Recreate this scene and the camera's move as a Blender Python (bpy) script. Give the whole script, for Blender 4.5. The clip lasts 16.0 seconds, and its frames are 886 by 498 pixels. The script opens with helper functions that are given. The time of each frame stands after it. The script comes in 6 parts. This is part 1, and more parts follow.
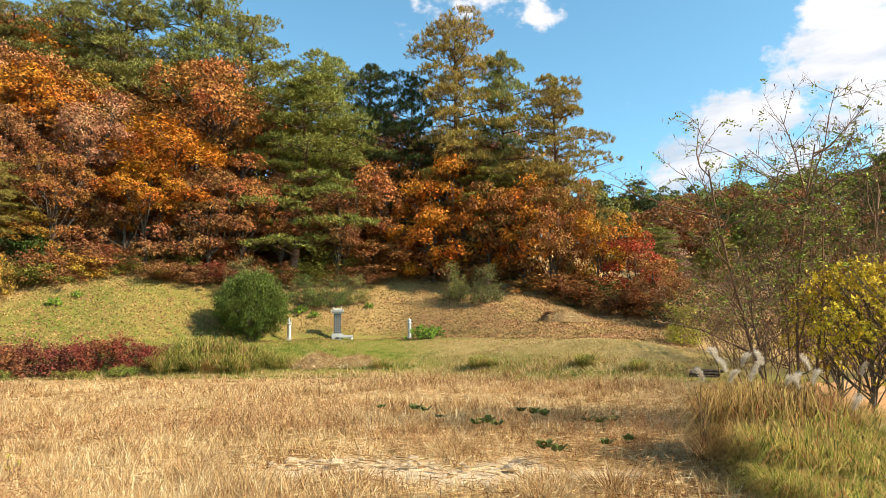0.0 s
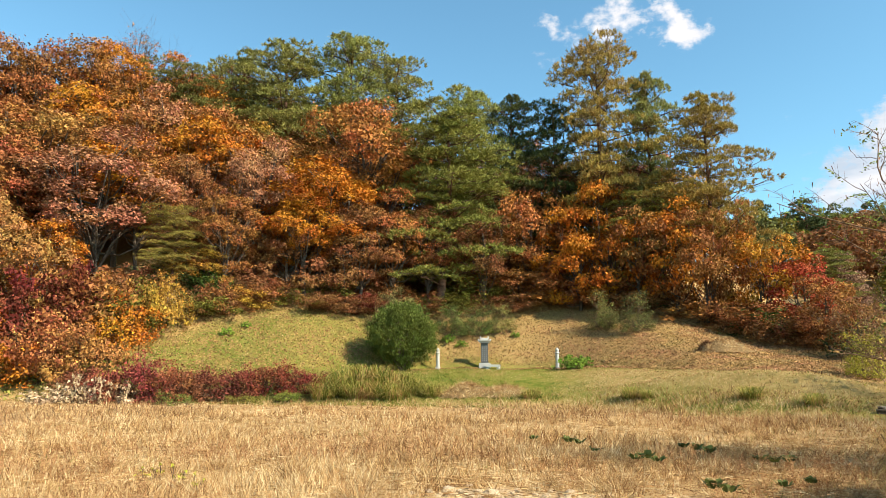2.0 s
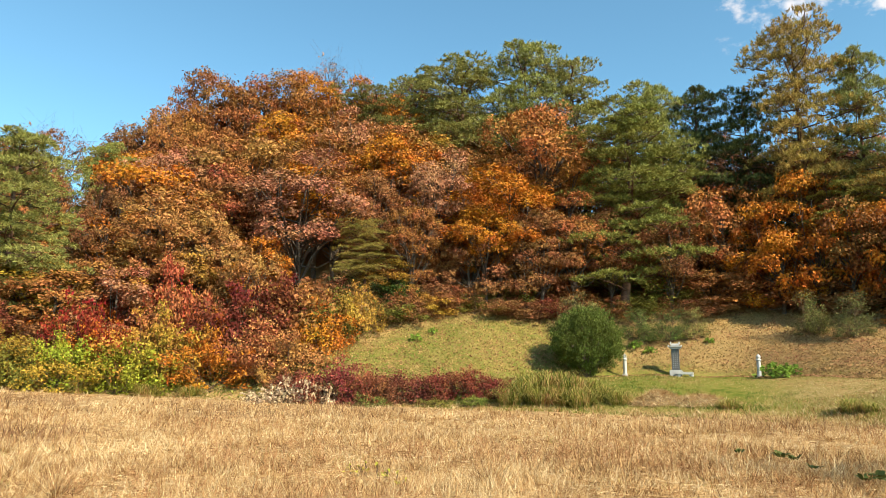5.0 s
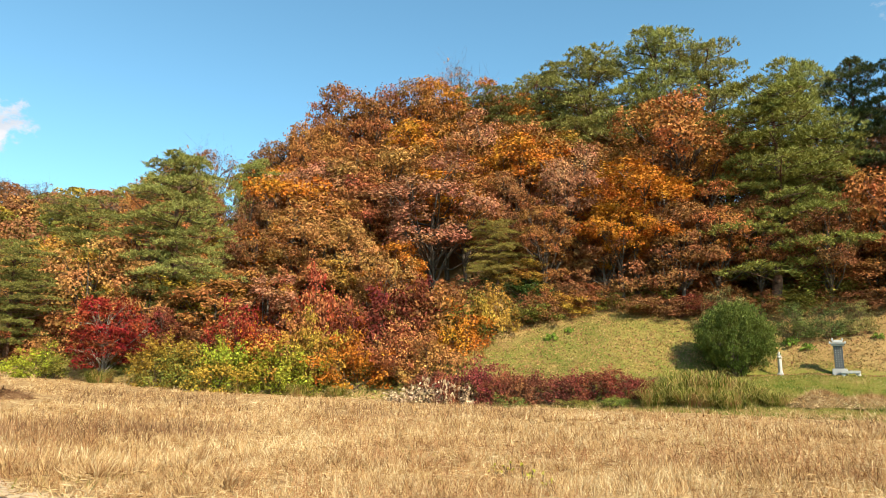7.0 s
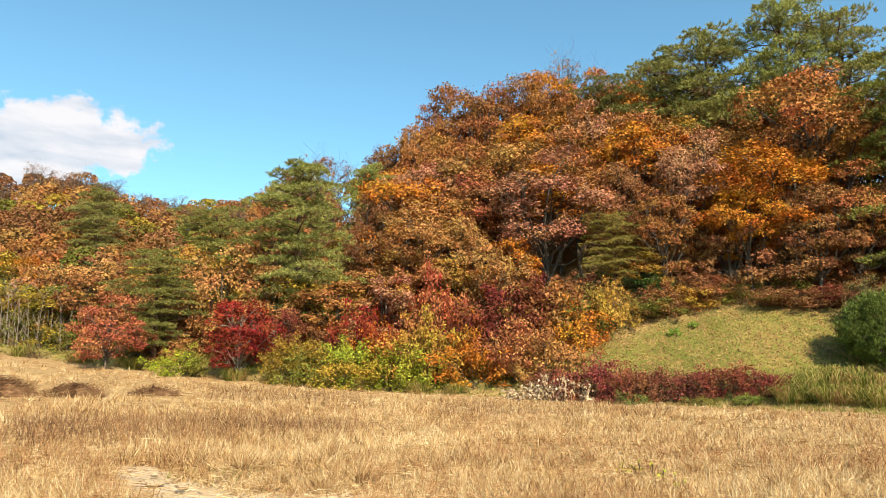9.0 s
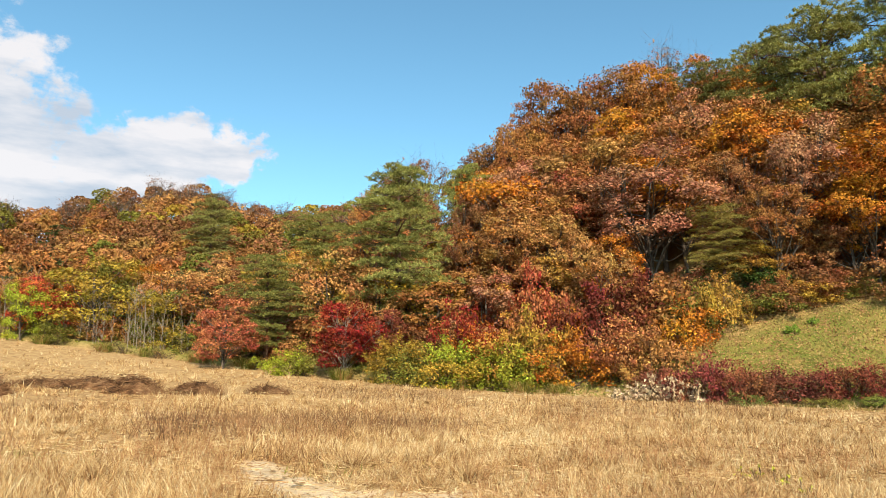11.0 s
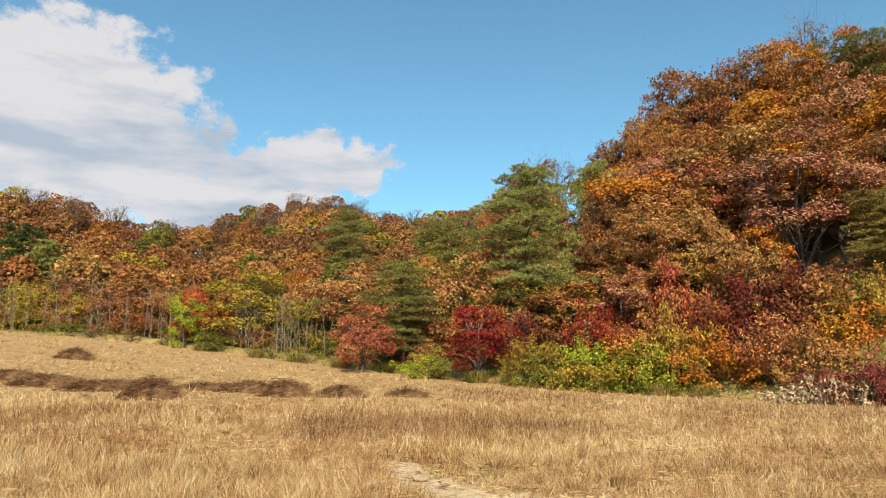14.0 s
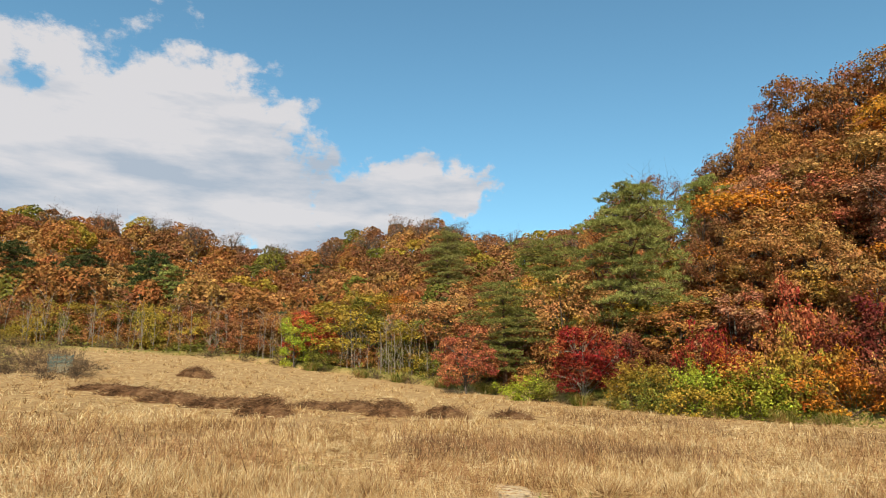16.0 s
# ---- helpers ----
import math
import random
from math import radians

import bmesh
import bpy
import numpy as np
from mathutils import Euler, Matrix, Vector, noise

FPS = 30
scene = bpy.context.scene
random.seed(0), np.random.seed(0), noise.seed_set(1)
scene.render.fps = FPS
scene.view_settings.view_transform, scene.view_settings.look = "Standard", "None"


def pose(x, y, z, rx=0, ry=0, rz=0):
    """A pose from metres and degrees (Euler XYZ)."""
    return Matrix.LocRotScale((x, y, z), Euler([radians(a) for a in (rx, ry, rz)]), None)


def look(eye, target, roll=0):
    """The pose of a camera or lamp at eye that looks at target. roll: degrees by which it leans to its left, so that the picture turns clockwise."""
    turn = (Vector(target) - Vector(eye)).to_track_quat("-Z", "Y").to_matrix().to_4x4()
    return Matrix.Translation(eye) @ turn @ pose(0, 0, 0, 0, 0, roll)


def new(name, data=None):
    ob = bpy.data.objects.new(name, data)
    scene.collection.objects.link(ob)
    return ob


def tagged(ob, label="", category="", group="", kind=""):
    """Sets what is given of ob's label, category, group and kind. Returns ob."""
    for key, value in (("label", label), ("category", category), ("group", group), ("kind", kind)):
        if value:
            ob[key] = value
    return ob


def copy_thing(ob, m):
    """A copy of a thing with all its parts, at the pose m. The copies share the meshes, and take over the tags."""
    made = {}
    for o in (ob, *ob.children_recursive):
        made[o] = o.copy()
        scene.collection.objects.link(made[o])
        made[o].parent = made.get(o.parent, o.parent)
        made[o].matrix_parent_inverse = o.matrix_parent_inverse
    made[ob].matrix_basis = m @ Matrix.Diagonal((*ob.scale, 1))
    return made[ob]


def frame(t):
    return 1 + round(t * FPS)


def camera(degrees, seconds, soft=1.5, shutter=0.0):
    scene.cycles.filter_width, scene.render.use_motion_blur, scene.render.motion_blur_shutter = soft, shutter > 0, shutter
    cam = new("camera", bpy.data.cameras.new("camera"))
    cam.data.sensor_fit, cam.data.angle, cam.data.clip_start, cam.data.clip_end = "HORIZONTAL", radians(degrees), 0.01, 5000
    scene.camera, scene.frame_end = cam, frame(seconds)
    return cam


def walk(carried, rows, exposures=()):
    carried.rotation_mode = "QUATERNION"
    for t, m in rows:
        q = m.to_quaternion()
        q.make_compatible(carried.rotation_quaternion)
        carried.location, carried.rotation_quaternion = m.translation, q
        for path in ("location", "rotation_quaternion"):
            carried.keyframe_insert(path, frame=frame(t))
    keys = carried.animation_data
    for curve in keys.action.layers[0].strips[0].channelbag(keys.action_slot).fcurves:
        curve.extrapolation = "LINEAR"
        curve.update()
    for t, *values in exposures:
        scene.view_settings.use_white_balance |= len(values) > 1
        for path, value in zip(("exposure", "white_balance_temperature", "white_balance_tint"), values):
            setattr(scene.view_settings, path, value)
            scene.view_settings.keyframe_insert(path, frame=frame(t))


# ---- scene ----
LENS, EYE, ARM = 65.6, 1.65, 0.5
cam = camera(LENS, 16.0, 0.5)
# seconds, yaw, pitch from straight down, roll: the camera is held at arm's length and swung to the left
TURNS = [
    (0.0, 0.08, 97.30, 0.60), (0.5, 3.25, 98.13, 0.54), (1.0, 6.20, 98.87, 0.36), (1.5, 8.98, 99.47, 0.18),
    (2.0, 12.04, 99.79, 0.11), (2.5, 14.34, 99.92, 0.16), (3.0, 16.80, 100.12, -0.10), (3.5, 19.53, 100.16, -0.33),
    (6.0, 32.31, 100.16, -0.51), (6.5, 35.37, 100.11, -0.44), (7.0, 37.97, 100.13, -0.31), (7.5, 40.37, 100.04, -0.59),
    (8.0, 42.83, 100.05, -0.62), (8.5, 45.22, 99.98, -0.29), (11.0, 55.69, 99.85, 0.01), (11.5, 57.61, 99.82, -0.06),
    (12.0, 59.37, 99.42, 0.19), (12.5, 61.13, 99.39, 0.16), (13.0, 62.84, 99.59, 0.11), (13.5, 64.70, 99.88, 0.37),
    (14.0, 66.57, 100.11, 0.42), (14.5, 68.37, 100.51, 0.14), (15.0, 70.39, 100.98, 0.08), (15.5, 73.04, 101.70, -0.20),
    (16.0, 74.88, 101.85, -0.32)]
walk(cam, [(t, pose(-ARM * math.sin(radians(yaw)), ARM * (math.cos(radians(yaw)) - 1), EYE, pitch, roll, yaw))
           for t, yaw, pitch, roll in TURNS],
     exposures=((0.0, 1.06), (6.0, 0.96), (11.0, 0.84), (16.0, 0.48)))

# ---- daylight: an autumn midday sun behind the camera to its right, blue sky with a few clouds ----
SUN_TO = Vector((0.92, -0.32, 0.74)).normalized()
sun = new("sun", bpy.data.lights.new("sun", "SUN"))
sun.data.energy, sun.data.angle, sun.data.color = 4.8, radians(0.53), (1.0, 0.87, 0.66)
sun.matrix_world = look(SUN_TO * 50, (0, 0, 0))

world = bpy.data.worlds.new("sky")
scene.world = world
world.use_nodes = True
wn, wl = world.node_tree.nodes, world.node_tree.links
wn.clear()


def bearing(az, el):
    """The direction az degrees to the left of straight ahead, el degrees above the horizon."""
    a, e = radians(az), radians(el)
    return Vector((-math.sin(a) * math.cos(e), math.cos(a) * math.cos(e), math.sin(e)))


sky = wn.new("ShaderNodeTexSky")
sky.sky_type, sky.sun_disc = "NISHITA", False
sky.sun_elevation, sky.sun_rotation = math.asin(SUN_TO.z), math.atan2(SUN_TO.x, SUN_TO.y)
sky.air_density, sky.dust_density, sky.ozone_density, sky.altitude = 1.0, 0.7, 2.0, 200
sky_light = wn.new("ShaderNodeBackground")
sky_light.inputs["Strength"].default_value = 0.104
clear = wn.new("ShaderNodeMix")
clear.data_type, clear.blend_type = "RGBA", "MULTIPLY"
clear.inputs[0].default_value, clear.inputs[7].default_value = 1.0, (0.86, 1.22, 1.13, 1)
wl.new(sky.outputs[0], clear.inputs[6])
wl.new(clear.outputs[2], sky_light.inputs["Color"])
where = wn.new("ShaderNodeTexCoord")


def wmath(op, a, b=None, clamp=False):
    n = wn.new("ShaderNodeMath")
    n.operation, n.use_clamp = op, clamp
    for i, v in enumerate((a, b)):
        if v is None:
            continue
        if isinstance(v, (int, float)):
            n.inputs[i].default_value = v
        else:
            wl.new(v, n.inputs[i])
    return n.outputs[0]


def wnoise(scale, detail, rough=0.6, squash=1.0):
    m = wn.new("ShaderNodeMapping")
    m.inputs["Scale"].default_value = (1, 1, squash)
    wl.new(where.outputs["Generated"], m.inputs["Vector"])
    n = wn.new("ShaderNodeTexNoise")
    n.inputs["Scale"].default_value, n.inputs["Detail"].default_value, n.inputs["Roughness"].default_value = scale, detail, rough
    wl.new(m.outputs[0], n.inputs["Vector"])
    return n.outputs["Fac"]


CLOUDS = [(97, 19, 8.5, 1), (104.5, 18.5, 7.5, 1), (90.5, 16.5, 6.5, 1), (103, 13, 6, 1), (113, 17, 8, 1), (124, 17, 11, 1), (112, 12, 7, 1),
          (87, 12, 4.5, 0.9), (78, 16, 4.5, 1), (83, 14, 4.2, 1), (73, 17, 3.0, 1),
          (-3.5, 27.3, 2.6, 0.34), (1.4, 26.4, 1.9, 0.22), (-7.0, 27.8, 2.4, 0.42),
          (-27, 16, 5.5, 0.55), (-33, 18, 6, 0.7), (-20.5, 13.8, 4.0, 0.40), (-40, 15, 8, 1), (-50, 14, 8, 1)]
# bearing, height over the horizon, angular radius in degrees, density
tear = wn.new("ShaderNodeTexNoise")
tear.inputs["Scale"].default_value, tear.inputs["Detail"].default_value, tear.inputs["Roughness"].default_value = 7.0, 6.0, 0.6
wl.new(where.outputs["Generated"], tear.inputs["Vector"])
torn = wn.new("ShaderNodeVectorMath")
torn.operation = "MULTIPLY_ADD"
wl.new(tear.outputs["Color"], torn.inputs[0])
torn.inputs[1].default_value = (0.16, 0.16, 0.16)
shifted = wn.new("ShaderNodeVectorMath")
shifted.operation = "SUBTRACT"
wl.new(where.outputs["Generated"], shifted.inputs[0])
shifted.inputs[1].default_value = (0.08, 0.08, 0.08)
wl.new(shifted.outputs[0], torn.inputs[2])
bank = None
for az, el, size, dense in CLOUDS:
    d = wn.new("ShaderNodeVectorMath")
    d.operation = "DISTANCE"
    wl.new(torn.outputs[0], d.inputs[0])
    d.inputs[1].default_value = bearing(az, el)
    near = wmath("SUBTRACT", 1.0, wmath("DIVIDE", d.outputs["Value"], radians(size)))
    near = wmath("MULTIPLY", near, dense)
    bank = near if bank is None else wmath("MAXIMUM", bank, near)
ragged = wmath("MULTIPLY", wmath("SUBTRACT", wnoise(9, 9, 0.62, 1.6), 0.5), 1.9)
body = wmath("ADD", wmath("MAXIMUM", bank, -1.2), ragged)
cover = wn.new("ShaderNodeMapRange")
cover.interpolation_type = "SMOOTHSTEP"
cover.inputs["From Min"].default_value, cover.inputs["From Max"].default_value = -0.02, 0.24
wl.new(body, cover.inputs["Value"])
tone = wn.new("ShaderNodeValToRGB")
tone.color_ramp.elements[0].position, tone.color_ramp.elements[0].color = 0.38, (0.60, 0.68, 0.79, 1)
tone.color_ramp.elements[1].position, tone.color_ramp.elements[1].color = 0.56, (0.99, 0.96, 0.97, 1)
up_there = wn.new("ShaderNodeSeparateXYZ")
wl.new(where.outputs["Generated"], up_there.inputs[0])
lofty = wmath("MULTIPLY", wmath("SUBTRACT", up_there.outputs["Z"], 0.29), 0.9)
wl.new(wmath("ADD", wnoise(4.5, 7, 0.55, 4.2), lofty), tone.inputs["Fac"])
cloud_light = wn.new("ShaderNodeBackground")
cloud_light.inputs["Strength"].default_value = 0.53
wl.new(tone.outputs["Color"], cloud_light.inputs["Color"])
mixed = wn.new("ShaderNodeMixShader")
wl.new(wmath("MULTIPLY", cover.outputs[0], 0.95), mixed.inputs["Fac"])
wl.new(sky_light.outputs[0], mixed.inputs[1])
wl.new(cloud_light.outputs[0], mixed.inputs[2])
world_out = wn.new("ShaderNodeOutputWorld")
wl.new(mixed.outputs[0], world_out.inputs["Surface"])

# ---- materials ----
def shader(name):
    m = bpy.data.materials.new(name)
    m.use_nodes = True
    nt = m.node_tree
    nt.nodes.clear()
    out = nt.nodes.new("ShaderNodeOutputMaterial")
    return m, nt, out


def node(nt, kind, **inputs):
    n = nt.nodes.new(kind)
    for key, value in inputs.items():
        s = n.inputs[key.replace("_", " ")]
        if hasattr(value, "is_linked"):
            nt.links.new(value, s)
        else:
            s.default_value = value
    return n


def noise_tex(nt, scale, detail=4, rough=0.6, coord="Object"):
    tc = nt.nodes.new("ShaderNodeTexCoord")
    n = node(nt, "ShaderNodeTexNoise", Scale=scale, Detail=detail, Roughness=rough)
    nt.links.new(tc.outputs[coord], n.inputs["Vector"])
    return n.outputs["Fac"]


def ramp(nt, fac, stops):
    r = nt.nodes.new("ShaderNodeValToRGB")
    e = r.color_ramp.elements
    while len(e) < len(stops):
        e.new(0.5)
    for el, (p, c) in zip(e, stops):
        el.position, el.color = p, (*c, 1)
    nt.links.new(fac, r.inputs["Fac"])
    return r.outputs["Color"]


def blend(nt, fac, a, b, mode="MIX"):
    n = nt.nodes.new("ShaderNodeMix")
    n.data_type, n.blend_type = "RGBA", mode
    for s, v in ((n.inputs[0], fac), (n.inputs[6], a), (n.inputs[7], b)):
        if hasattr(v, "is_linked"):
            nt.links.new(v, s)
        else:
            s.default_value = v if isinstance(v, (int, float)) else (*v, 1)
    return n.outputs[2]


def rough_bump(nt, fac, strength, distance):
    return node(nt, "ShaderNodeBump", Strength=strength, Distance=distance, Height=fac).outputs["Normal"]


def principled(name, colour_of, roughness=0.8, bump=None, specular=0.06):
    m, nt, out = shader(name)
    b = node(nt, "ShaderNodeBsdfPrincipled", Roughness=roughness)
    b.inputs["Specular IOR Level"].default_value = specular
    nt.links.new(colour_of(nt), b.inputs["Base Color"])
    if bump:
        scale, strength, dist = bump
        nt.links.new(rough_bump(nt, noise_tex(nt, scale, 6), strength, dist), b.inputs["Normal"])
    nt.links.new(b.outputs[0], out.inputs["Surface"])
    return m


def foliage(name, see_through=0.3, spread=0.55, hue=0.035, gloss=0.06, tint=""):
    """Leaves in the object's own colour, each leaf a little different, letting some light through."""
    m, nt, out = shader(name)
    own = nt.nodes.new("ShaderNodeAttribute" if tint else "ShaderNodeObjectInfo")
    if tint:
        own.attribute_name = tint
    geo = nt.nodes.new("ShaderNodeNewGeometry")
    value = node(nt, "ShaderNodeMapRange", Value=geo.outputs["Random Per Island"])
    value.inputs["To Min"].default_value, value.inputs["To Max"].default_value = 1 - spread, 1 + spread
    patch = noise_tex(nt, 0.55, 3)
    spray = node(nt, "ShaderNodeMapRange", Value=noise_tex(nt, 2.3, 2))
    spray.inputs["From Min"].default_value, spray.inputs["From Max"].default_value = 0.3, 0.7
    spray.inputs["To Min"].default_value, spray.inputs["To Max"].default_value = 0.72, 1.28
    both = nt.nodes.new("ShaderNodeMath")
    both.operation = "MULTIPLY"
    nt.links.new(value.outputs[0], both.inputs[0])
    nt.links.new(spray.outputs[0], both.inputs[1])
    shift = node(nt, "ShaderNodeMapRange", Value=patch)
    shift.inputs["From Min"].default_value, shift.inputs["From Max"].default_value = 0.3, 0.7
    shift.inputs["To Min"].default_value, shift.inputs["To Max"].default_value = 0.5 - 0.9 * hue, 0.5 + hue
    hs = node(nt, "ShaderNodeHueSaturation", Hue=shift.outputs[0], Saturation=1.0, Value=both.outputs[0], Color=own.outputs["Color"])
    b = node(nt, "ShaderNodeBsdfPrincipled", Roughness=0.55, Base_Color=hs.outputs[0])
    b.inputs["Specular IOR Level"].default_value = gloss
    t = node(nt, "ShaderNodeBsdfTranslucent", Color=hs.outputs[0])
    mix = node(nt, "ShaderNodeMixShader", Fac=see_through)
    nt.links.new(b.outputs[0], mix.inputs[1])
    nt.links.new(t.outputs[0], mix.inputs[2])
    nt.links.new(mix.outputs[0], out.inputs["Surface"])
    return m


def blades(name, stops, see_through=0.25, patchy=0.35, tuft=3.2, each=0.34):
    """Grass: each blade takes a colour from the ramp, drifting over the ground in patches."""
    m, nt, out = shader(name)
    geo = nt.nodes.new("ShaderNodeNewGeometry")
    parts = None
    for source, low, high, share in ((geo.outputs["Random Per Island"], 0.0, 1.0, each), (noise_tex(nt, patchy, 3), 0.32, 0.68, (1 - each) * 0.55), (noise_tex(nt, tuft, 3), 0.34, 0.66, (1 - each) * 0.45)):
        r = node(nt, "ShaderNodeMapRange", Value=source)
        r.inputs["From Min"].default_value, r.inputs["From Max"].default_value = low, high
        r.inputs["To Max"].default_value = share
        if parts is None:
            parts = r.outputs[0]
        else:
            add = nt.nodes.new("ShaderNodeMath")
            nt.links.new(parts, add.inputs[0])
            nt.links.new(r.outputs[0], add.inputs[1])
            parts = add.outputs[0]
    wider = node(nt, "ShaderNodeMapRange", Value=parts)
    wider.inputs["From Min"].default_value, wider.inputs["From Max"].default_value = 0.24, 0.76
    c = ramp(nt, wider.outputs[0], stops)
    b = node(nt, "ShaderNodeBsdfPrincipled", Roughness=0.65, Base_Color=c)
    b.inputs["Specular IOR Level"].default_value = 0.05
    t = node(nt, "ShaderNodeBsdfTranslucent", Color=c)
    mix = node(nt, "ShaderNodeMixShader", Fac=see_through)
    nt.links.new(b.outputs[0], mix.inputs[1])
    nt.links.new(t.outputs[0], mix.inputs[2])
    nt.links.new(mix.outputs[0], out.inputs["Surface"])
    return m


LEAF = foliage("autumn_leaf", 0.15, 0.55, 0.026)
WOODS_LEAF = foliage("distant_leaf", 0.2, 0.35, 0.02, 0.06, "tint")
NEEDLE = foliage("pine_needle", 0.15, 0.45, 0.02)
BARK = principled("bark", lambda nt: ramp(nt, noise_tex(nt, 9, 6), [(0.3, (0.045, 0.034, 0.027)), (0.7, (0.16, 0.13, 0.105))]), 0.9, (30, 0.6, 0.03))
PINE_BARK = principled("pine_bark", lambda nt: ramp(nt, noise_tex(nt, 7, 6), [(0.3, (0.05, 0.032, 0.025)), (0.7, (0.19, 0.11, 0.075))]), 0.9, (24, 0.7, 0.03))
TWIG = principled("twig", lambda nt: ramp(nt, noise_tex(nt, 5, 4), [(0.3, (0.06, 0.04, 0.026)), (0.7, (0.185, 0.125, 0.082))]), 0.85)
PALE_TWIG = principled("pale_twig", lambda nt: ramp(nt, noise_tex(nt, 5, 4), [(0.3, (0.14, 0.11, 0.085)), (0.7, (0.34, 0.28, 0.22))]), 0.85)
STRAW = blades("dry_grass", [(0.0, (0.15, 0.07, 0.028)), (0.2, (0.33, 0.175, 0.072)), (0.45, (0.47, 0.295, 0.13)), (0.75, (0.63, 0.445, 0.22)), (1.0, (0.76, 0.615, 0.37))], 0.25, 0.35, 3.2, 0.52)
PANICLE = blades("seed_panicle", [(0.0, (0.20, 0.085, 0.036)), (0.5, (0.40, 0.205, 0.092)), (1.0, (0.56, 0.345, 0.175))], 0.3, 0.5, 2.2, 0.5)
GREEN_GRASS = blades("green_grass", [(0.0, (0.06, 0.095, 0.016)), (0.3, (0.15, 0.195, 0.03)), (0.55, (0.25, 0.25, 0.05)), (0.8, (0.32, 0.24, 0.085)), (1.0, (0.42, 0.29, 0.13))], 0.25, 0.25, 1.6)
MISCANTHUS = blades("tall_grass_leaf", [(0.0, (0.12, 0.14, 0.03)), (0.3, (0.25, 0.26, 0.05)), (0.55, (0.40, 0.35, 0.09)), (0.8, (0.52, 0.38, 0.15)), (1.0, (0.40, 0.21, 0.09))], 0.3, 0.9, 3.2, 0.5)
REED = blades("silver_grass_leaf", [(0.0, (0.05, 0.07, 0.014)), (0.2, (0.16, 0.20, 0.03)), (0.4, (0.36, 0.36, 0.06)), (0.62, (0.60, 0.48, 0.13)), (0.86, (0.64, 0.43, 0.17)), (1.0, (0.42, 0.18, 0.075))], 0.3, 0.9, 3.0, 0.62)
DRY_REED = blades("withered_silver_grass_leaf", [(0.0, (0.08, 0.05, 0.022)), (0.3, (0.30, 0.19, 0.07)), (0.55, (0.46, 0.36, 0.10)), (0.8, (0.62, 0.40, 0.17)), (1.0, (0.40, 0.16, 0.07))], 0.3, 0.9, 3.0, 0.62)
TAN_TWIG = principled("tan_twig", lambda nt: ramp(nt, noise_tex(nt, 5, 4), [(0.3, (0.09, 0.055, 0.036)), (0.7, (0.24, 0.15, 0.095))]), 0.85)
EARTH = principled("orange_earth", lambda nt: ramp(nt, noise_tex(nt, 3, 9, 0.75), [(0.25, (0.36, 0.17, 0.07)), (0.5, (0.62, 0.34, 0.16)), (0.8, (0.72, 0.46, 0.25))]), 0.95, (9, 0.5, 0.05))
BROWN_STALK = blades("cut_stalk", [(0.0, (0.05, 0.027, 0.015)), (0.5, (0.175, 0.088, 0.042)), (1.0, (0.33, 0.19, 0.10))], 0.05, 0.6)
PLUME = blades("grass_plume", [(0.0, (0.50, 0.42, 0.33)), (1.0, (0.76, 0.69, 0.58))], 0.4)
GRANITE = principled("pale_granite", lambda nt: blend(nt, noise_tex(nt, 90, 2), ramp(nt, noise_tex(nt, 3, 6), [(0.3, (0.448, 0.440, 0.416)), (0.7, (0.624, 0.616, 0.592))]), (0.336, 0.336, 0.328)), 0.75, (60, 0.2, 0.004))
DARK_STONE = principled("dark_stone", lambda nt: ramp(nt, noise_tex(nt, 40, 4), [(0.3, (0.045, 0.05, 0.055)), (0.7, (0.085, 0.09, 0.095))]), 0.35, None, 0.5)
CUT_WOOD = principled("weathered_wood", lambda nt: ramp(nt, noise_tex(nt, 6, 6), [(0.3, (0.035, 0.026, 0.02)), (0.7, (0.12, 0.09, 0.065))]), 0.85, (20, 0.5, 0.01))
SOIL = principled("sandy_soil", lambda nt: ramp(nt, noise_tex(nt, 5, 8, 0.7), [(0.25, (0.34, 0.235, 0.14)), (0.55, (0.60, 0.46, 0.30)), (0.85, (0.70, 0.57, 0.40))]), 0.95, (14, 0.7, 0.04))
LITTER = principled("thatch", lambda nt: ramp(nt, noise_tex(nt, 6, 8, 0.75), [(0.3, (0.10, 0.062, 0.03)), (0.7, (0.30, 0.20, 0.095))]), 0.95, (18, 0.8, 0.04))
NET = principled("net_cloth", lambda nt: ramp(nt, noise_tex(nt, 3, 3), [(0.3, (0.08, 0.17, 0.17)), (0.7, (0.19, 0.29, 0.28))]), 0.7)

# ---- the lie of the land, by bearing (degrees to the left of straight ahead) ----
BEARING = [-60, -35, -20, -12, -5, 3, 13, 25, 36, 45, 55, 63, 70, 78, 88, 98, 108, 130]
FOOT = [20, 20, 22, 24, 26.5, 29.5, 31, 33, 37, 39, 41, 43, 48, 53, 60, 62, 62, 62]          # where the field ends
SHELF = [30, 31, 31, 33.5, 38, 45, 45, 38.5, 38.5, 40, 42, 44, 49, 54, 61, 63, 63, 63]      # back of the grave terrace
SHELF_Z = [0.3, 0.3, 0.9, 1.5, 1.6, 1.55, 1.55, 1.2, 0.9, 0.5, 0.5, 0.6, 0.4, 0.4, 0.4, 0.4, 0.4, 0.4]
WOOD = [36, 37, 40, 46, 50, 51.5, 50, 46.5, 42.5, 42, 44, 46, 51, 56, 63, 65, 65, 65]           # where the trees begin
WOOD_Z = [1.2, 1.3, 1.5, 2.9, 5.2, 5.7, 5.2, 5.5, 3.2, 1.6, 1.3, 1.2, 0.6, 0.4, 0.3, 0.2, 0.2, 0.2]
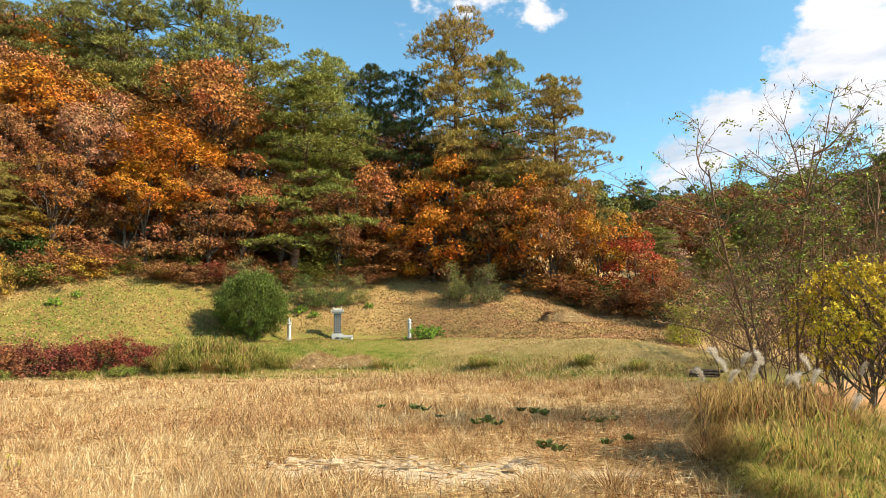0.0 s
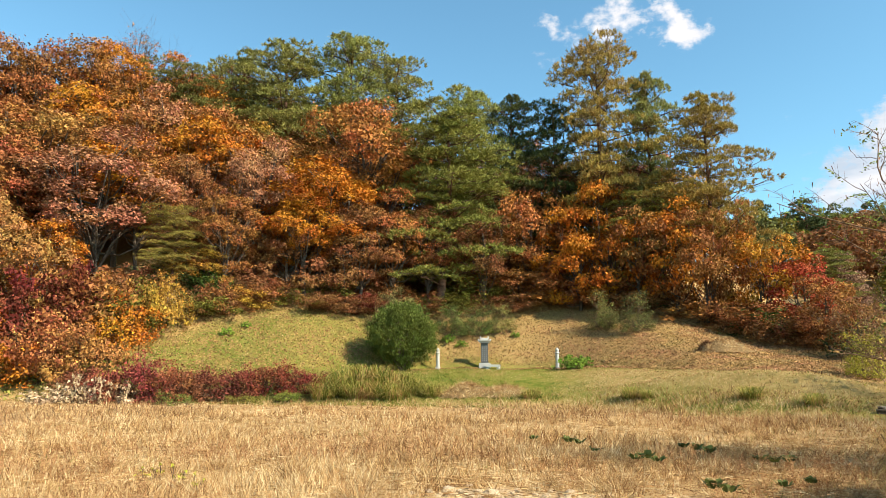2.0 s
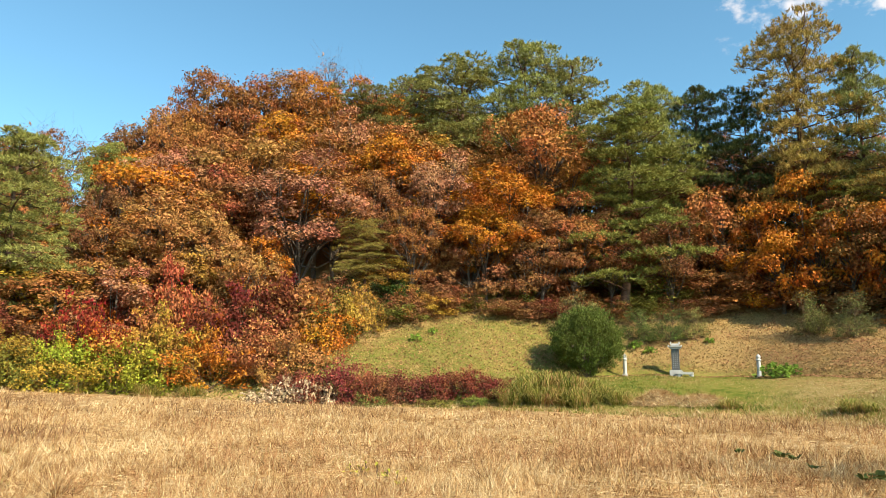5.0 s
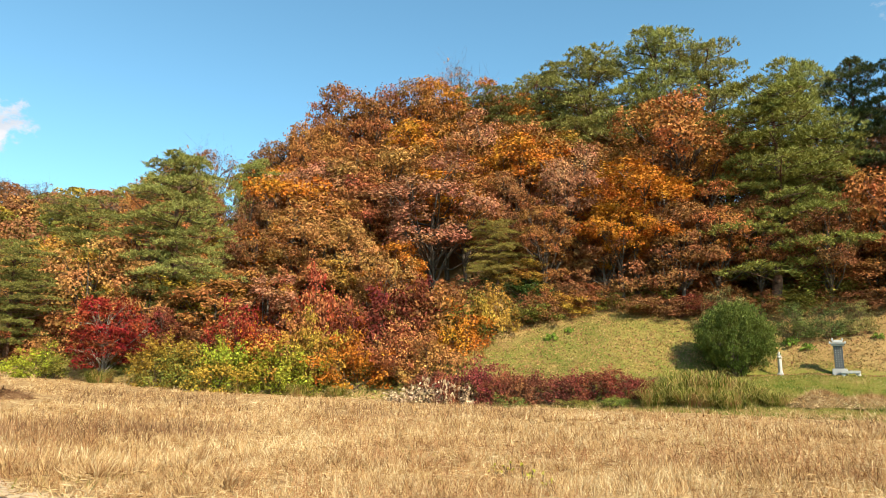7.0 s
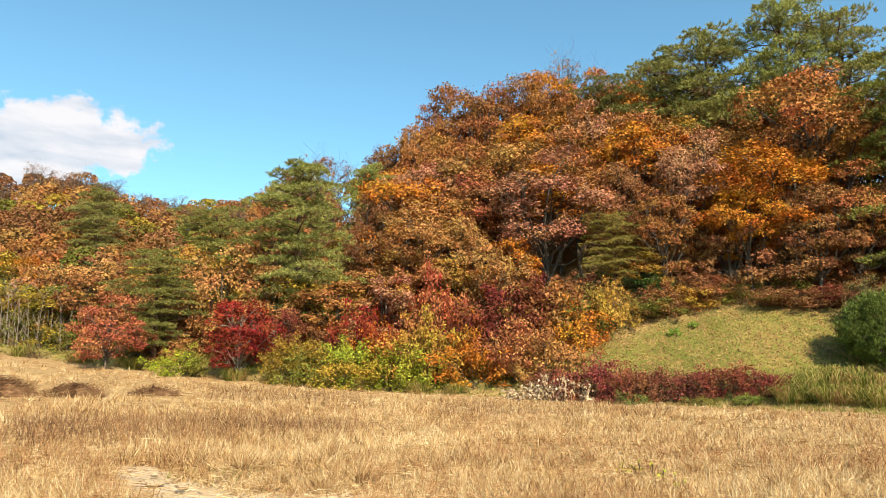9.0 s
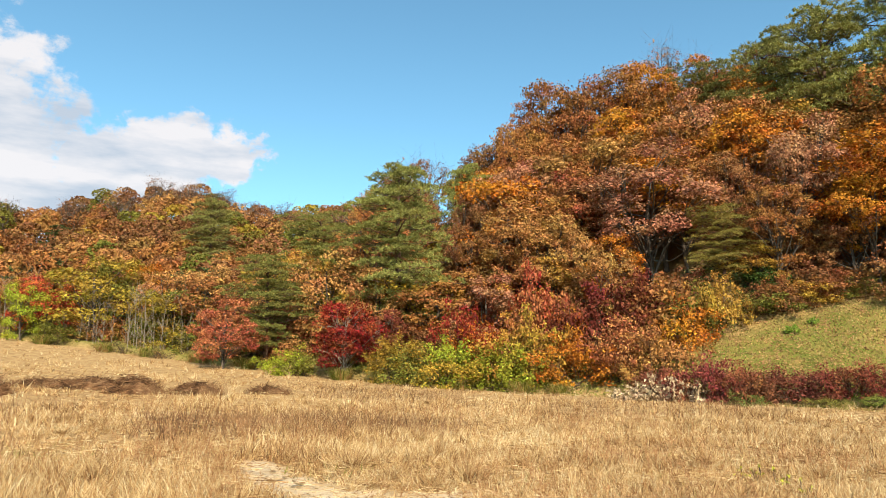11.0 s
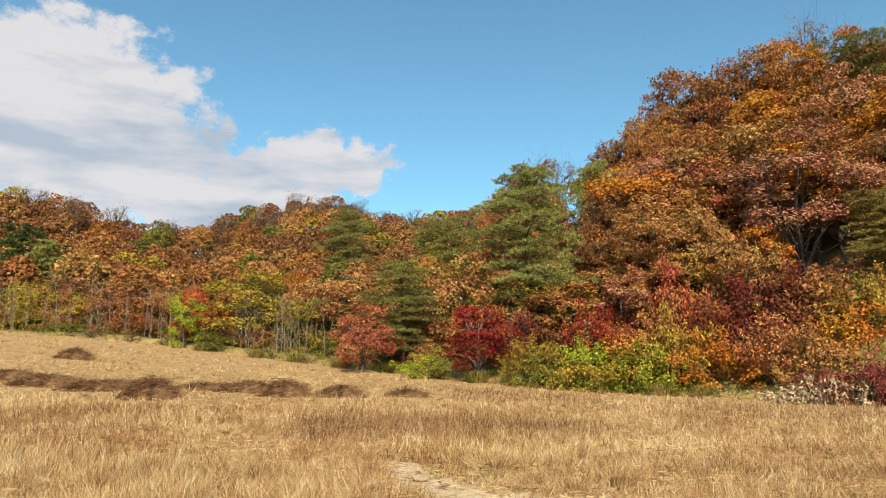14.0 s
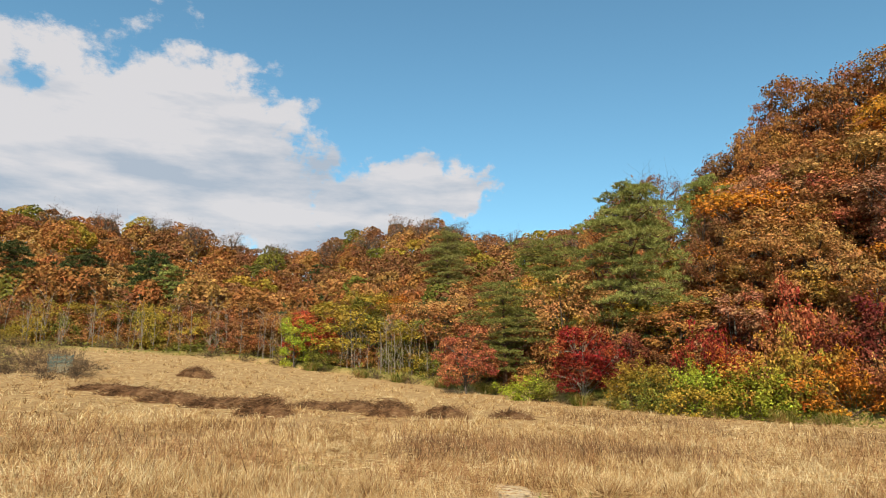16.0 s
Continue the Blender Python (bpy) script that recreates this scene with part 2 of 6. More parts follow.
HIGH_Z = [3, 3, 4.5, 9, 15, 18, 19, 20.5, 19.5, 15, 10, 5.5, 4, 3.2, 3, 3, 3, 3]               # 26 m into the wood
FAR_Z = [23, 22, 19, 18, 19, 24, 26, 26, 26, 25, 24, 23, 21.8, 25, 16.8, 22, 21, 21]            # 125 m off


def field_z(x, y):
    u = np.clip(-np.asarray(x) - 0.5 * np.asarray(y), 0, None)
    return np.where(u < 64, 0.0011 * u * u, 0.0011 * 64 * 64 + 0.06 * (u - 64) / (1 + (u - 64) / 60))


def table(values, az):
    """Smooth interpolation over the bearing."""
    xs = np.linspace(-60, 130, 381)
    ys = np.interp(xs, BEARING, values)
    k = np.hanning(17)
    ys = np.convolve(np.pad(ys, 8, mode="edge"), k / k.sum(), mode="valid")
    return np.interp(az, xs, ys)


def ripple(x, y):
    return (0.5 * np.sin(0.9 * x + 1.3 * np.sin(0.5 * y)) * np.sin(0.8 * y + 0.7 * np.sin(0.63 * x))
            + 0.3 * np.sin(2.1 * x + 0.8 * y + 2 * np.sin(0.7 * y)) * np.sin(1.7 * y - 0.6 * x))


def height(x, y):
    """The ground's height at plan points x, y."""
    x, y = np.asarray(x, float), np.asarray(y, float)
    az, d = np.degrees(np.arctan2(-x, y)), np.hypot(x, y)
    az = np.where(az < -120, az + 360, az)
    side = np.clip(np.minimum((az + 75) / 20, (155 - az) / 25), 0, 1)
    az = np.clip(az, -60, 130)
    f, s, w = table(FOOT, az), table(SHELF, az), table(WOOD, az)
    zf = field_z(x, y)
    z0 = zf
    zs, zw, zh, za = zf + table(SHELF_Z, az), zf + table(WOOD_Z, az), zf + table(HIGH_Z, az), table(FAR_Z, az) + 0.5 * zf

    def part_of(a, b):
        t = np.clip((d - a) / np.maximum(b - a, 0.5), 0, 1)
        return t

    z = z0 + (zs - z0) * (1 - (1 - part_of(f, s)) ** 1.6) + (zw - zs) * part_of(s, w) + (zh - zw) * part_of(w, w + 26) + (za - zh) * part_of(w + 26, 125)
    z = z + 0.42 * np.exp(-((d - (31.2 + 0.12 * az)) / 1.0) ** 2) * np.clip((az + 21) / 5, 0, 1) * np.clip((1 - az) / 6, 0, 1)
    z = z * (1 - part_of(260, 1200))
    z = zf * (1 - side) * (1 - part_of(260, 1200)) + z * side
    return z + ripple(x, y) * (0.05 + 0.09 * part_of(s - 4, s) + 0.20 * part_of(w, w + 15)) * np.clip(d / 6, 0, 1)


def ground(x, y):
    return float(height(x, y))


def spot(az, d):
    """Plan point at a bearing and distance."""
    return -d * math.sin(radians(az)), d * math.cos(radians(az))

# ---- building tools ----
rng = np.random.default_rng(7)


def mesh_of(name, verts, faces, mat=None, smooth=False):
    """A mesh from arrays; faces all have the same number of corners, or come as a list of such arrays."""
    me = bpy.data.meshes.new(name)
    groups = faces if isinstance(faces, list) else [faces]
    groups = [np.asarray(g, np.int32) for g in groups if len(g)]
    me.vertices.add(len(verts))
    me.vertices.foreach_set("co", np.asarray(verts, np.float32).ravel())
    total = sum(g.size for g in groups)
    me.loops.add(total)
    me.loops.foreach_set("vertex_index", np.concatenate([g.ravel() for g in groups]))
    me.polygons.add(sum(len(g) for g in groups))
    sizes = np.concatenate([np.full(len(g), g.shape[1], np.int32) for g in groups])
    me.polygons.foreach_set("loop_start", np.concatenate([[0], np.cumsum(sizes)[:-1]]).astype(np.int32))
    if smooth:
        me.polygons.foreach_set("use_smooth", np.ones(len(sizes), bool))
    me.update(calc_edges=True)
    if mat:
        me.materials.append(mat)
    return me


def part(name, me, parent, label="", colour=None, at=None):
    ob = new(name, me)
    ob.parent = parent
    if at is not None:
        ob.matrix_local = at
    if label:
        ob["label"] = label
    if colour:
        ob.color = (*colour, 1)
    return ob


def thing(name, label, category, group="", at=None, kind=""):
    ob = tagged(new(name), label, category, group, kind)
    ob.empty_display_size = 0.2
    if at is not None:
        ob.matrix_world = at
    return ob


def solid(name, bm, mat, smooth=False):
    me = bpy.data.meshes.new(name)
    for f in bm.faces:
        f.smooth = smooth
    bm.to_mesh(me)
    bm.free()
    me.materials.append(mat)
    return me


def box(bm, size, centre, bevel=0.0, taper=1.0):
    r = bmesh.ops.create_cube(bm, size=1)
    vs = r["verts"]
    for v in vs:
        k = taper if v.co.z > 0 else 1.0
        v.co = Vector((v.co.x * size[0] * k, v.co.y * size[1] * k, v.co.z * size[2])) + Vector(centre)
    if bevel:
        edges = list({e for v in vs for e in v.link_edges})
        bmesh.ops.bevel(bm, geom=edges, offset=bevel, segments=2, affect="EDGES")


def lathe(bm, profile, sides=12):
    """A turned shape: rings of (radius, height)."""
    rings = []
    for r, z in profile:
        rings.append([bm.verts.new((r * math.cos(a), r * math.sin(a), z)) for a in (2 * math.pi * k / sides for k in range(sides))])
    for a, b in zip(rings, rings[1:]):
        for k in range(sides):
            bm.faces.new((a[k], a[(k + 1) % sides], b[(k + 1) % sides], b[k]))
    bm.faces.new(rings[0][::-1])
    bm.faces.new(rings[-1])


class Soup:
    """Collects points and faces of one mesh."""

    def __init__(self):
        self.v, self.q, self.t, self.n = [], [], [], 0

    def add(self, v, f):
        v, f = np.asarray(v, float), np.asarray(f, int)
        (self.q if f.shape[1] == 4 else self.t).append(f + self.n)
        self.v.append(v)
        self.n += len(v)

    def mesh(self, name, mat, smooth=False):
        groups = [np.concatenate(g) for g in (self.q, self.t) if g]
        return mesh_of(name, np.concatenate(self.v), groups, mat, smooth)

    def tube(self, points, radii, sides=6):
        points, radii = np.asarray(points, float), np.asarray(radii, float)
        n = len(points)
        way = np.gradient(points, axis=0)
        way /= np.linalg.norm(way, axis=1)[:, None] + 1e-9
        up = np.where(np.abs(way[:, 2:3]) > 0.9, [[1.0, 0, 0]], [[0, 0, 1.0]])
        a = np.cross(way, up)
        a /= np.linalg.norm(a, axis=1)[:, None] + 1e-9
        b = np.cross(way, a)
        ang = np.arange(sides) * 2 * np.pi / sides
        ring = a[:, None] * np.cos(ang)[None, :, None] + b[:, None] * np.sin(ang)[None, :, None]
        v = (points[:, None] + ring * radii[:, None, None]).reshape(-1, 3)
        i, k = np.meshgrid(np.arange(n - 1), np.arange(sides), indexing="ij")
        f = np.stack([i * sides + k, i * sides + (k + 1) % sides, (i + 1) * sides + (k + 1) % sides, (i + 1) * sides + k], -1).reshape(-1, 4)
        self.add(v, f)

    def leaves(self, at, facing, size, narrow=0.5, jitter=0.8, kite=False):
        """Pointed leaves, three-cornered; near ones as lightly folded kites."""
        n = len(at)
        normal = facing + rng.normal(0, jitter, (n, 3))
        normal /= np.linalg.norm(normal, axis=1)[:, None] + 1e-9
        along = np.cross(normal, rng.normal(0, 1, (n, 3)))
        along /= np.linalg.norm(along, axis=1)[:, None] + 1e-9
        across = np.cross(normal, along)
        s = np.asarray(size).reshape(-1, 1) * np.ones((n, 1))
        bend = rng.uniform(-0.15, 0.15, (n, 1))
        if not kite:
            v = np.stack([at - along * s * 0.4 - across * s * narrow * 0.6, at - along * s * 0.3 + across * s * narrow * 0.6, at + along * s * 0.65], 1).reshape(-1, 3)
            self.add(v, np.arange(3 * n).reshape(n, 3))
            return
        v = np.stack([at - along * s * 0.5, at + across * s * narrow * 0.5 + normal * s * bend, at + along * s * 0.5,
                      at - across * s * narrow * 0.5 + normal * s * bend], 1).reshape(-1, 3)
        self.add(v, np.arange(4 * n).reshape(n, 4))

    def spikes(self, at, way, length, width):
        """Needles or blades: one long triangle each."""
        n = len(at)
        side = np.cross(way, rng.normal(0, 1, (n, 3)))
        side /= np.linalg.norm(side, axis=1)[:, None] + 1e-9
        length, width = np.asarray(length).reshape(-1, 1), np.asarray(width).reshape(-1, 1)
        v = np.stack([at - side * width * 0.5, at + side * width * 0.5, at + way * length], 1).reshape(-1, 3)
        self.add(v, np.arange(3 * n).reshape(n, 3))


def ball(n):
    v = rng.normal(0, 1, (n, 3))
    return v / np.linalg.norm(v, axis=1)[:, None]


def curved(a, b, bow, n=5):
    a, b = np.asarray(a, float), np.asarray(b, float)
    t = np.linspace(0, 1, n)[:, None]
    side = rng.normal(0, 1, 3) * bow * np.linalg.norm(b - a)
    return a + (b - a) * t + side * np.sin(t * np.pi)


# ---- kinds of tree: each is made at about its true size, then set out in copies ----
def broadleaf(name, tall, wide, leaves, size, lobes=24, base=0.15, narrow=0.7, dead=0, fine=True, ragged=0.0):
    """A deciduous tree: tapered trunk, forked limbs, and a crown of rounded lobes, each a shell of leafy sprays round a shaded hollow."""
    tree = thing(name, "", "tree")
    wood, crown = Soup(), Soup()
    lean = rng.normal(0, 0.25, 2)
    top = np.array([lean[0], lean[1], tall * 0.72])
    stem = curved((0, 0, -0.4), top, 0.03, 6)
    wood.tube(stem, np.linspace(tall * 0.017, tall * 0.004, 6), 6)
    mid = np.array([0, 0, tall * (0.5 + base * 0.5)])
    half = tall * (1 - base) * 0.5
    k = np.arange(lobes) + 0.5
    up = 1 - 1.78 * k / lobes
    turn = k * 2.39996 + rng.uniform(0, 6.28)
    dirs = np.stack([np.cos(turn) * np.sqrt(1 - up ** 2), np.sin(turn) * np.sqrt(1 - up ** 2), up], 1) + rng.normal(0, 0.16, (lobes, 3))
    dirs /= np.linalg.norm(dirs, axis=1)[:, None]
    out = rng.uniform(0.52, 0.86, lobes)
    out[:: 6] *= 0.55
    centre = mid + dirs * out[:, None] * np.array([wide, wide, half])
    radius = wide * rng.uniform(0.19, 0.36, lobes)
    share = radius ** 2 / (radius ** 2).sum()
    per = 6
    for c, d, r, part_of_all in zip(centre, dirs, radius, share):
        start = np.array([lean[0] * 0.6, lean[1] * 0.6, rng.uniform(tall * max(base, 0.05) * 0.7, max(tall * max(base, 0.05) * 0.8 + 0.1, min(c[2] * 0.8, tall * 0.6)))])
        limb = curved(start, c, 0.09, 4)
        wood.tube(limb, np.linspace(tall * 0.0065, tall * 0.0018, 4), 4 if fine else 3)
        n = max(6, int(leaves * part_of_all / per))
        v = ball(n * 3)
        v = v[(v @ d > -0.35) & (v[:, 2] > -0.6)][:n]
        n = len(v)
        bumpy = 0.9 + 0.16 * np.sin(5 * v[:, :1] + 9 * d[0]) * np.sin(4 * v[:, 1:2] + 7 * d[1]) + 0.1 * np.sin(7 * v[:, 2:3] + 5 * d[2])
        at = c + v * bumpy * r * (rng.uniform(0.76, 1.06, (n, 1)) + ragged * rng.uniform(-0.3, 0.3, (n, 1))) * [1.12, 1.12, 0.82]
        face = v * 0.6 + d * 0.2 + np.array([0, 0, 0.35]) + rng.normal(0, 0.45, (n, 3))
        for q in range(0, n, max(1, n // (4 if fine else 1))):
            wood.tube(np.array([limb[2], (c + at[q]) / 2 + rng.normal(0, 0.05, 3) * r, at[q]]), (tall * 0.0019, tall * 0.0013, tall * 0.0006), 3)
        for _ in range(dead):
            wood.tube(np.array([c, c + ball(1)[0] * r * 0.9, c + ball(1)[0] * r * 1.7 + [0, 0, r * 0.6]]), (tall * 0.001, tall * 0.0007, tall * 0.0004), 3)
        leaf_at = np.repeat(at, per, 0) + rng.normal(0, 0.95, (n * per, 3)) * size * [1, 1, 0.7]
        crown.leaves(leaf_at, np.repeat(face, per, 0), rng.uniform(0.7, 1.4, n * per) * size, narrow, 0.45)
    part("trunk", wood.mesh("trunk", BARK, True), tree)
    part("crown", crown.mesh("crown", LEAF), tree)
    return tree


def pine(name, tall, wide, whorls=10, arms=4, tufts=46, bare=0.35, needle=0.24, peaked=0.5):
    """A pine: tall trunk, crooked level limbs all round, and along each limb flat plates of upright needle tufts with shade between the layers."""
    tree = thing(name, "", "tree")
    wood, crown = Soup(), Soup()
    bow = rng.normal(0, tall * 0.02, 2)
    zs = np.linspace(-0.4, tall * 0.96, 9)
    trunk = np.stack([bow[0] * np.sin(zs / tall * 3), bow[1] * np.sin(zs / tall * 2.5), zs], 1)
    wood.tube(trunk, np.linspace(tall * 0.014, tall * 0.003, 9), 7)
    for i in range(whorls * arms):
        f = (i + rng.uniform(0.1, 0.9)) / (whorls * arms)
        z = tall * (bare + (0.98 - bare) * f)
        shape = (1 - f) ** peaked * (0.6 + 0.4 * min(1, f * 4)) if peaked else math.sqrt(max(0.05, 1 - (f * 1.15 - 0.25) ** 2))
        a = i * 2.39996 + rng.uniform(-0.5, 0.5)
        axis = np.array([np.interp(z, zs, trunk[:, 0]), np.interp(z, zs, trunk[:, 1]), z])
        reach = wide * shape * rng.uniform(0.5, 1.1) * (1.3 if i % 11 == 4 else 1.0) + 0.2
        ray = np.array([math.cos(a), math.sin(a), 0])
        end = axis + ray * reach + np.array([0, 0, reach * rng.uniform(-0.05, 0.22)])
        limb = curved(axis - np.array([0, 0, reach * rng.uniform(0.05, 0.3)]), end, 0.06, 5)
        wood.tube(limb, np.linspace(max(0.025, tall * 0.0036), 0.010, 5), 4)
        side = np.array([-ray[1], ray[0], 0])
        k = int(tufts * (0.5 + 0.8 * reach / wide))
        # a plate: longer than broad, lens-shaped, ragged at the rim, in two or three steps
        u, w = rng.uniform(-1, 1, k), rng.uniform(-1, 1, k)
        inside = u * u + w * w < 1.0 + rng.normal(0, 0.18, k)
        u, w = u[inside], w[inside]
        k = len(u)
        long, broad = max(0.55, reach * 0.58), max(0.5, min(1.5, reach * 0.50))
        lift = (1 - np.clip(u * u + w * w, 0, 1)) * 0.34 * broad + 0.12 * np.sin(4 * u + a) * np.sin(3 * w + a)
        tip = limb[-1] - ray * long * 0.75 + np.outer(u * long, ray) + np.outer(w * broad, side) + np.outer(lift + rng.normal(0, 0.10, k), [0, 0, 1.0])
        for q in range(0, k, 14):
            wood.tube(np.array([limb[rng.integers(2, 5)], tip[q] - [0, 0, 0.06]]), (0.016, 0.006), 3)
        per = 12
        way = rng.normal(0, 0.60, (k * per, 3)) + np.repeat(np.outer(u, ray) + np.outer(w, side), per, 0) * 0.5 + np.array([0, 0, 0.75])
        way /= np.linalg.norm(way, axis=1)[:, None]
        at = np.repeat(tip, per, 0) + rng.normal(0, 0.05, (k * per, 3))
        crown.spikes(at, way, rng.uniform(0.8, 1.5, k * per) * needle, np.full(k * per, needle * 0.25))
    part("trunk", wood.mesh("trunk", PINE_BARK, True), tree)
    part("crown", crown.mesh("crown", NEEDLE), tree)
    return tree


def shrub(name, tall, wide, leaves, size, limbs=12, tufts=4, narrow=0.62, mat=None, jitter=0.8, twigs=2, stem_mat=None):
    """A bush: many stems from the ground, each with several tufts of leaves, from top to bottom."""
    bush = thing(name, "", "shrub")
    wood, crown = Soup(), Soup()
    d = ball(limbs)
    d[:, 2] = np.abs(d[:, 2]) ** 1.2
    ends = d * rng.uniform(0.4, 0.92, (limbs, 1)) * np.array([wide, wide, tall * 0.85]) + np.array([0, 0, tall * 0.10])
    per = leaves // (limbs * tufts)
    span = min(wide, tall)
    for e, v0 in zip(ends, d):
        foot = np.array([rng.normal(0, wide * 0.15), rng.normal(0, wide * 0.15), -0.25])
        stem = curved(foot, e, 0.08, 4)
        wood.tube(stem, np.linspace(0.016 + 0.006 * tall / 2, 0.005, 4), 3)
        for _ in range(tufts):
            c = e + rng.normal(0, 0.20, 3) * span
            c[2] = max(c[2], 0.1)
            r = span * rng.uniform(0.10, 0.24)
            for _ in range(twigs):
                wood.tube(np.array([stem[2], (stem[2] + c) / 2 + rng.normal(0, 0.08, 3) * span, c + ball(1)[0] * r * 1.1]), (0.009, 0.006, 0.003), 3)
            k = max(3, int(per * (r / (0.17 * span)) ** 1.5))
            v = ball(k)
            at = c + (v * rng.uniform(0.1, 1.0, (k, 1)) ** 0.5 + rng.normal(0, 0.2, (k, 3))) * r * [1.1, 1.1, 0.85]
            at[:, 2] = np.maximum(at[:, 2], 0.02)
            crown.leaves(at, v * 0.6 + v0 * 0.2 + np.array([0, 0, 0.4]), rng.uniform(0.65, 1.4, k) * size, narrow, jitter)
    part("twig_frame", wood.mesh("twig_frame", stem_mat or TWIG, True), bush)
    part("foliage", crown.mesh("foliage", mat or LEAF), bush)
    return bush


def ramify(soup, start, way, length, radius, level, tips, crook=0.22, rise=0.10, droop=0.0, counts=(7, 5, 4)):
    """One shoot with its side shoots, each level thinner; collects the ends of the last ones."""
    n = 7 if level == 0 else 5 if level == 1 else 4
    pts = [np.asarray(start, float)]
    d = np.asarray(way, float) / np.linalg.norm(way)
    for i in range(n - 1):
        pts.append(pts[-1] + d * length / (n - 1))
        d = d + rng.normal(0, crook * (0.5 if level == 0 else 1.0), 3) + np.array([0, 0, rise if level < 2 else -droop])
        d /= np.linalg.norm(d)
    pts = np.array(pts)
    soup.tube(pts, np.linspace(radius, radius * 0.35, n), (6, 4, 3, 3)[level])
    if level >= len(counts):
        tips.append(pts[-1])
        return
    for _ in range(counts[level]):
        f = rng.uniform(0.3, 1.0) * (n - 1)
        i = min(int(f), n - 2)
        p = pts[i] + (pts[i + 1] - pts[i]) * (f - i)
        along = pts[i + 1] - pts[i]
        along = along / np.linalg.norm(along)
        side = along * 0.75 + ball(1)[0] * np.array([1, 1, 0.7])
        ramify(soup, p, side, length * rng.uniform(0.22, 0.42), radius * 0.45, level + 1, tips, crook, rise, droop, counts)


def planted(proto, az, d, tall, wide, made_tall, made_wide, colour, label, category="tree", group="", turn=None, sink=0.0):
    """Sets a copy of a tree or bush on the ground at a bearing and distance."""
    x, y = spot(az, d)
    k = wide / made_wide
    m = Matrix.Translation((x, y, ground(x, y) - sink)) @ Matrix.Rotation(rng.uniform(0, 6.28) if turn is None else turn, 4, "Z") @ Matrix.Diagonal((k, k, tall / made_tall, 1))
    ob = copy_thing(proto, m)
    tagged(ob, label, category, group)
    for c in ob.children:
        if c.name.startswith(("crown", "foliage")):
            c.color = (*colour, 1)
    return ob


def discard(proto):
    for o in (*proto.children_recursive, proto):
        bpy.data.objects.remove(o)

# ---- ground: one sheet from under the camera to the horizon ----
def ground_material():
    m, nt, out = shader("land")
    zone = nt.nodes.new("ShaderNodeAttribute")
    zone.attribute_name = "zone"
    sep = node(nt, "ShaderNodeSeparateColor", Color=zone.outputs["Color"])
    straw = ramp(nt, noise_tex(nt, 2.2, 9, 0.8), [(0.28, (0.14, 0.08, 0.035)), (0.5, (0.38, 0.24, 0.11)), (0.75, (0.58, 0.42, 0.215))])
    green = ramp(nt, noise_tex(nt, 0.8, 10, 0.85), [(0.34, (0.06, 0.085, 0.014)), (0.46, (0.15, 0.17, 0.03)), (0.58, (0.25, 0.20, 0.055)), (0.72, (0.35, 0.23, 0.085))])
    litter = ramp(nt, noise_tex(nt, 7.0, 9, 0.88), [(0.25, (0.13, 0.07, 0.03)), (0.5, (0.37, 0.235, 0.10)), (0.75, (0.55, 0.38, 0.175))])
    soil = ramp(nt, noise_tex(nt, 4, 8, 0.7), [(0.2, (0.36, 0.25, 0.15)), (0.45, (0.60, 0.46, 0.30)), (0.8, (0.71, 0.58, 0.41))])
    c = blend(nt, sep.outputs["Green"], straw, green)
    c = blend(nt, sep.outputs["Blue"], c, litter)
    c = blend(nt, sep.outputs["Red"], c, soil)
    b = node(nt, "ShaderNodeBsdfPrincipled", Roughness=0.95, Base_Color=c)
    b.inputs["Specular IOR Level"].default_value = 0.02
    nt.links.new(rough_bump(nt, noise_tex(nt, 6, 9, 0.8), 0.6, 0.09), b.inputs["Normal"])
    nt.links.new(b.outputs[0], out.inputs["Surface"])
    return m


def fog_noise(x, y, s, seed=0.0):
    x, y = x / s + seed, y / s - seed
    return (np.sin(x + 1.7 * np.sin(0.8 * y)) + np.sin(1.3 * y + 1.1 * np.sin(1.1 * x + 2)) + 0.6 * np.sin(2.3 * x - 1.9 * y) + 0.5 * np.sin(3.1 * y + 2.2 * x)) / 3.1


# bare sandy places in the field: bearing, distance, radii across and along, turn
BARE = [(8.0, 9.1, 0.95, 0.6), (3.8, 8.8, 0.95, 0.7), (-1.8, 8.5, 0.9, 0.55), (-6, 9.2, 0.5, 0.4), (-10.5, 8.6, 0.6, 0.35), (71.4, 11.6, 0.4, 0.9), (69.2, 10.0, 0.5, 0.7), (-33.0, 16.0, 2.6, 3.4), (60, 8.6, 0.5, 0.5), (63.5, 9.4, 1.0, 0.35)]


def bare_at(x, y):
    out = np.zeros_like(np.asarray(x, float))
    for az, d, across, along in BARE:
        cx, cy = spot(az, d)
        a = radians(az)
        u = (x - cx) * math.cos(a) + (y - cy) * math.sin(a)
        v = -(x - cx) * math.sin(a) + (y - cy) * math.cos(a)
        e = 1.3 - np.hypot(u / across, v / along) + 0.75 * fog_noise(x, y, 0.33)
        out = np.maximum(out, np.clip(e * 2.2, 0, 1))
    return out


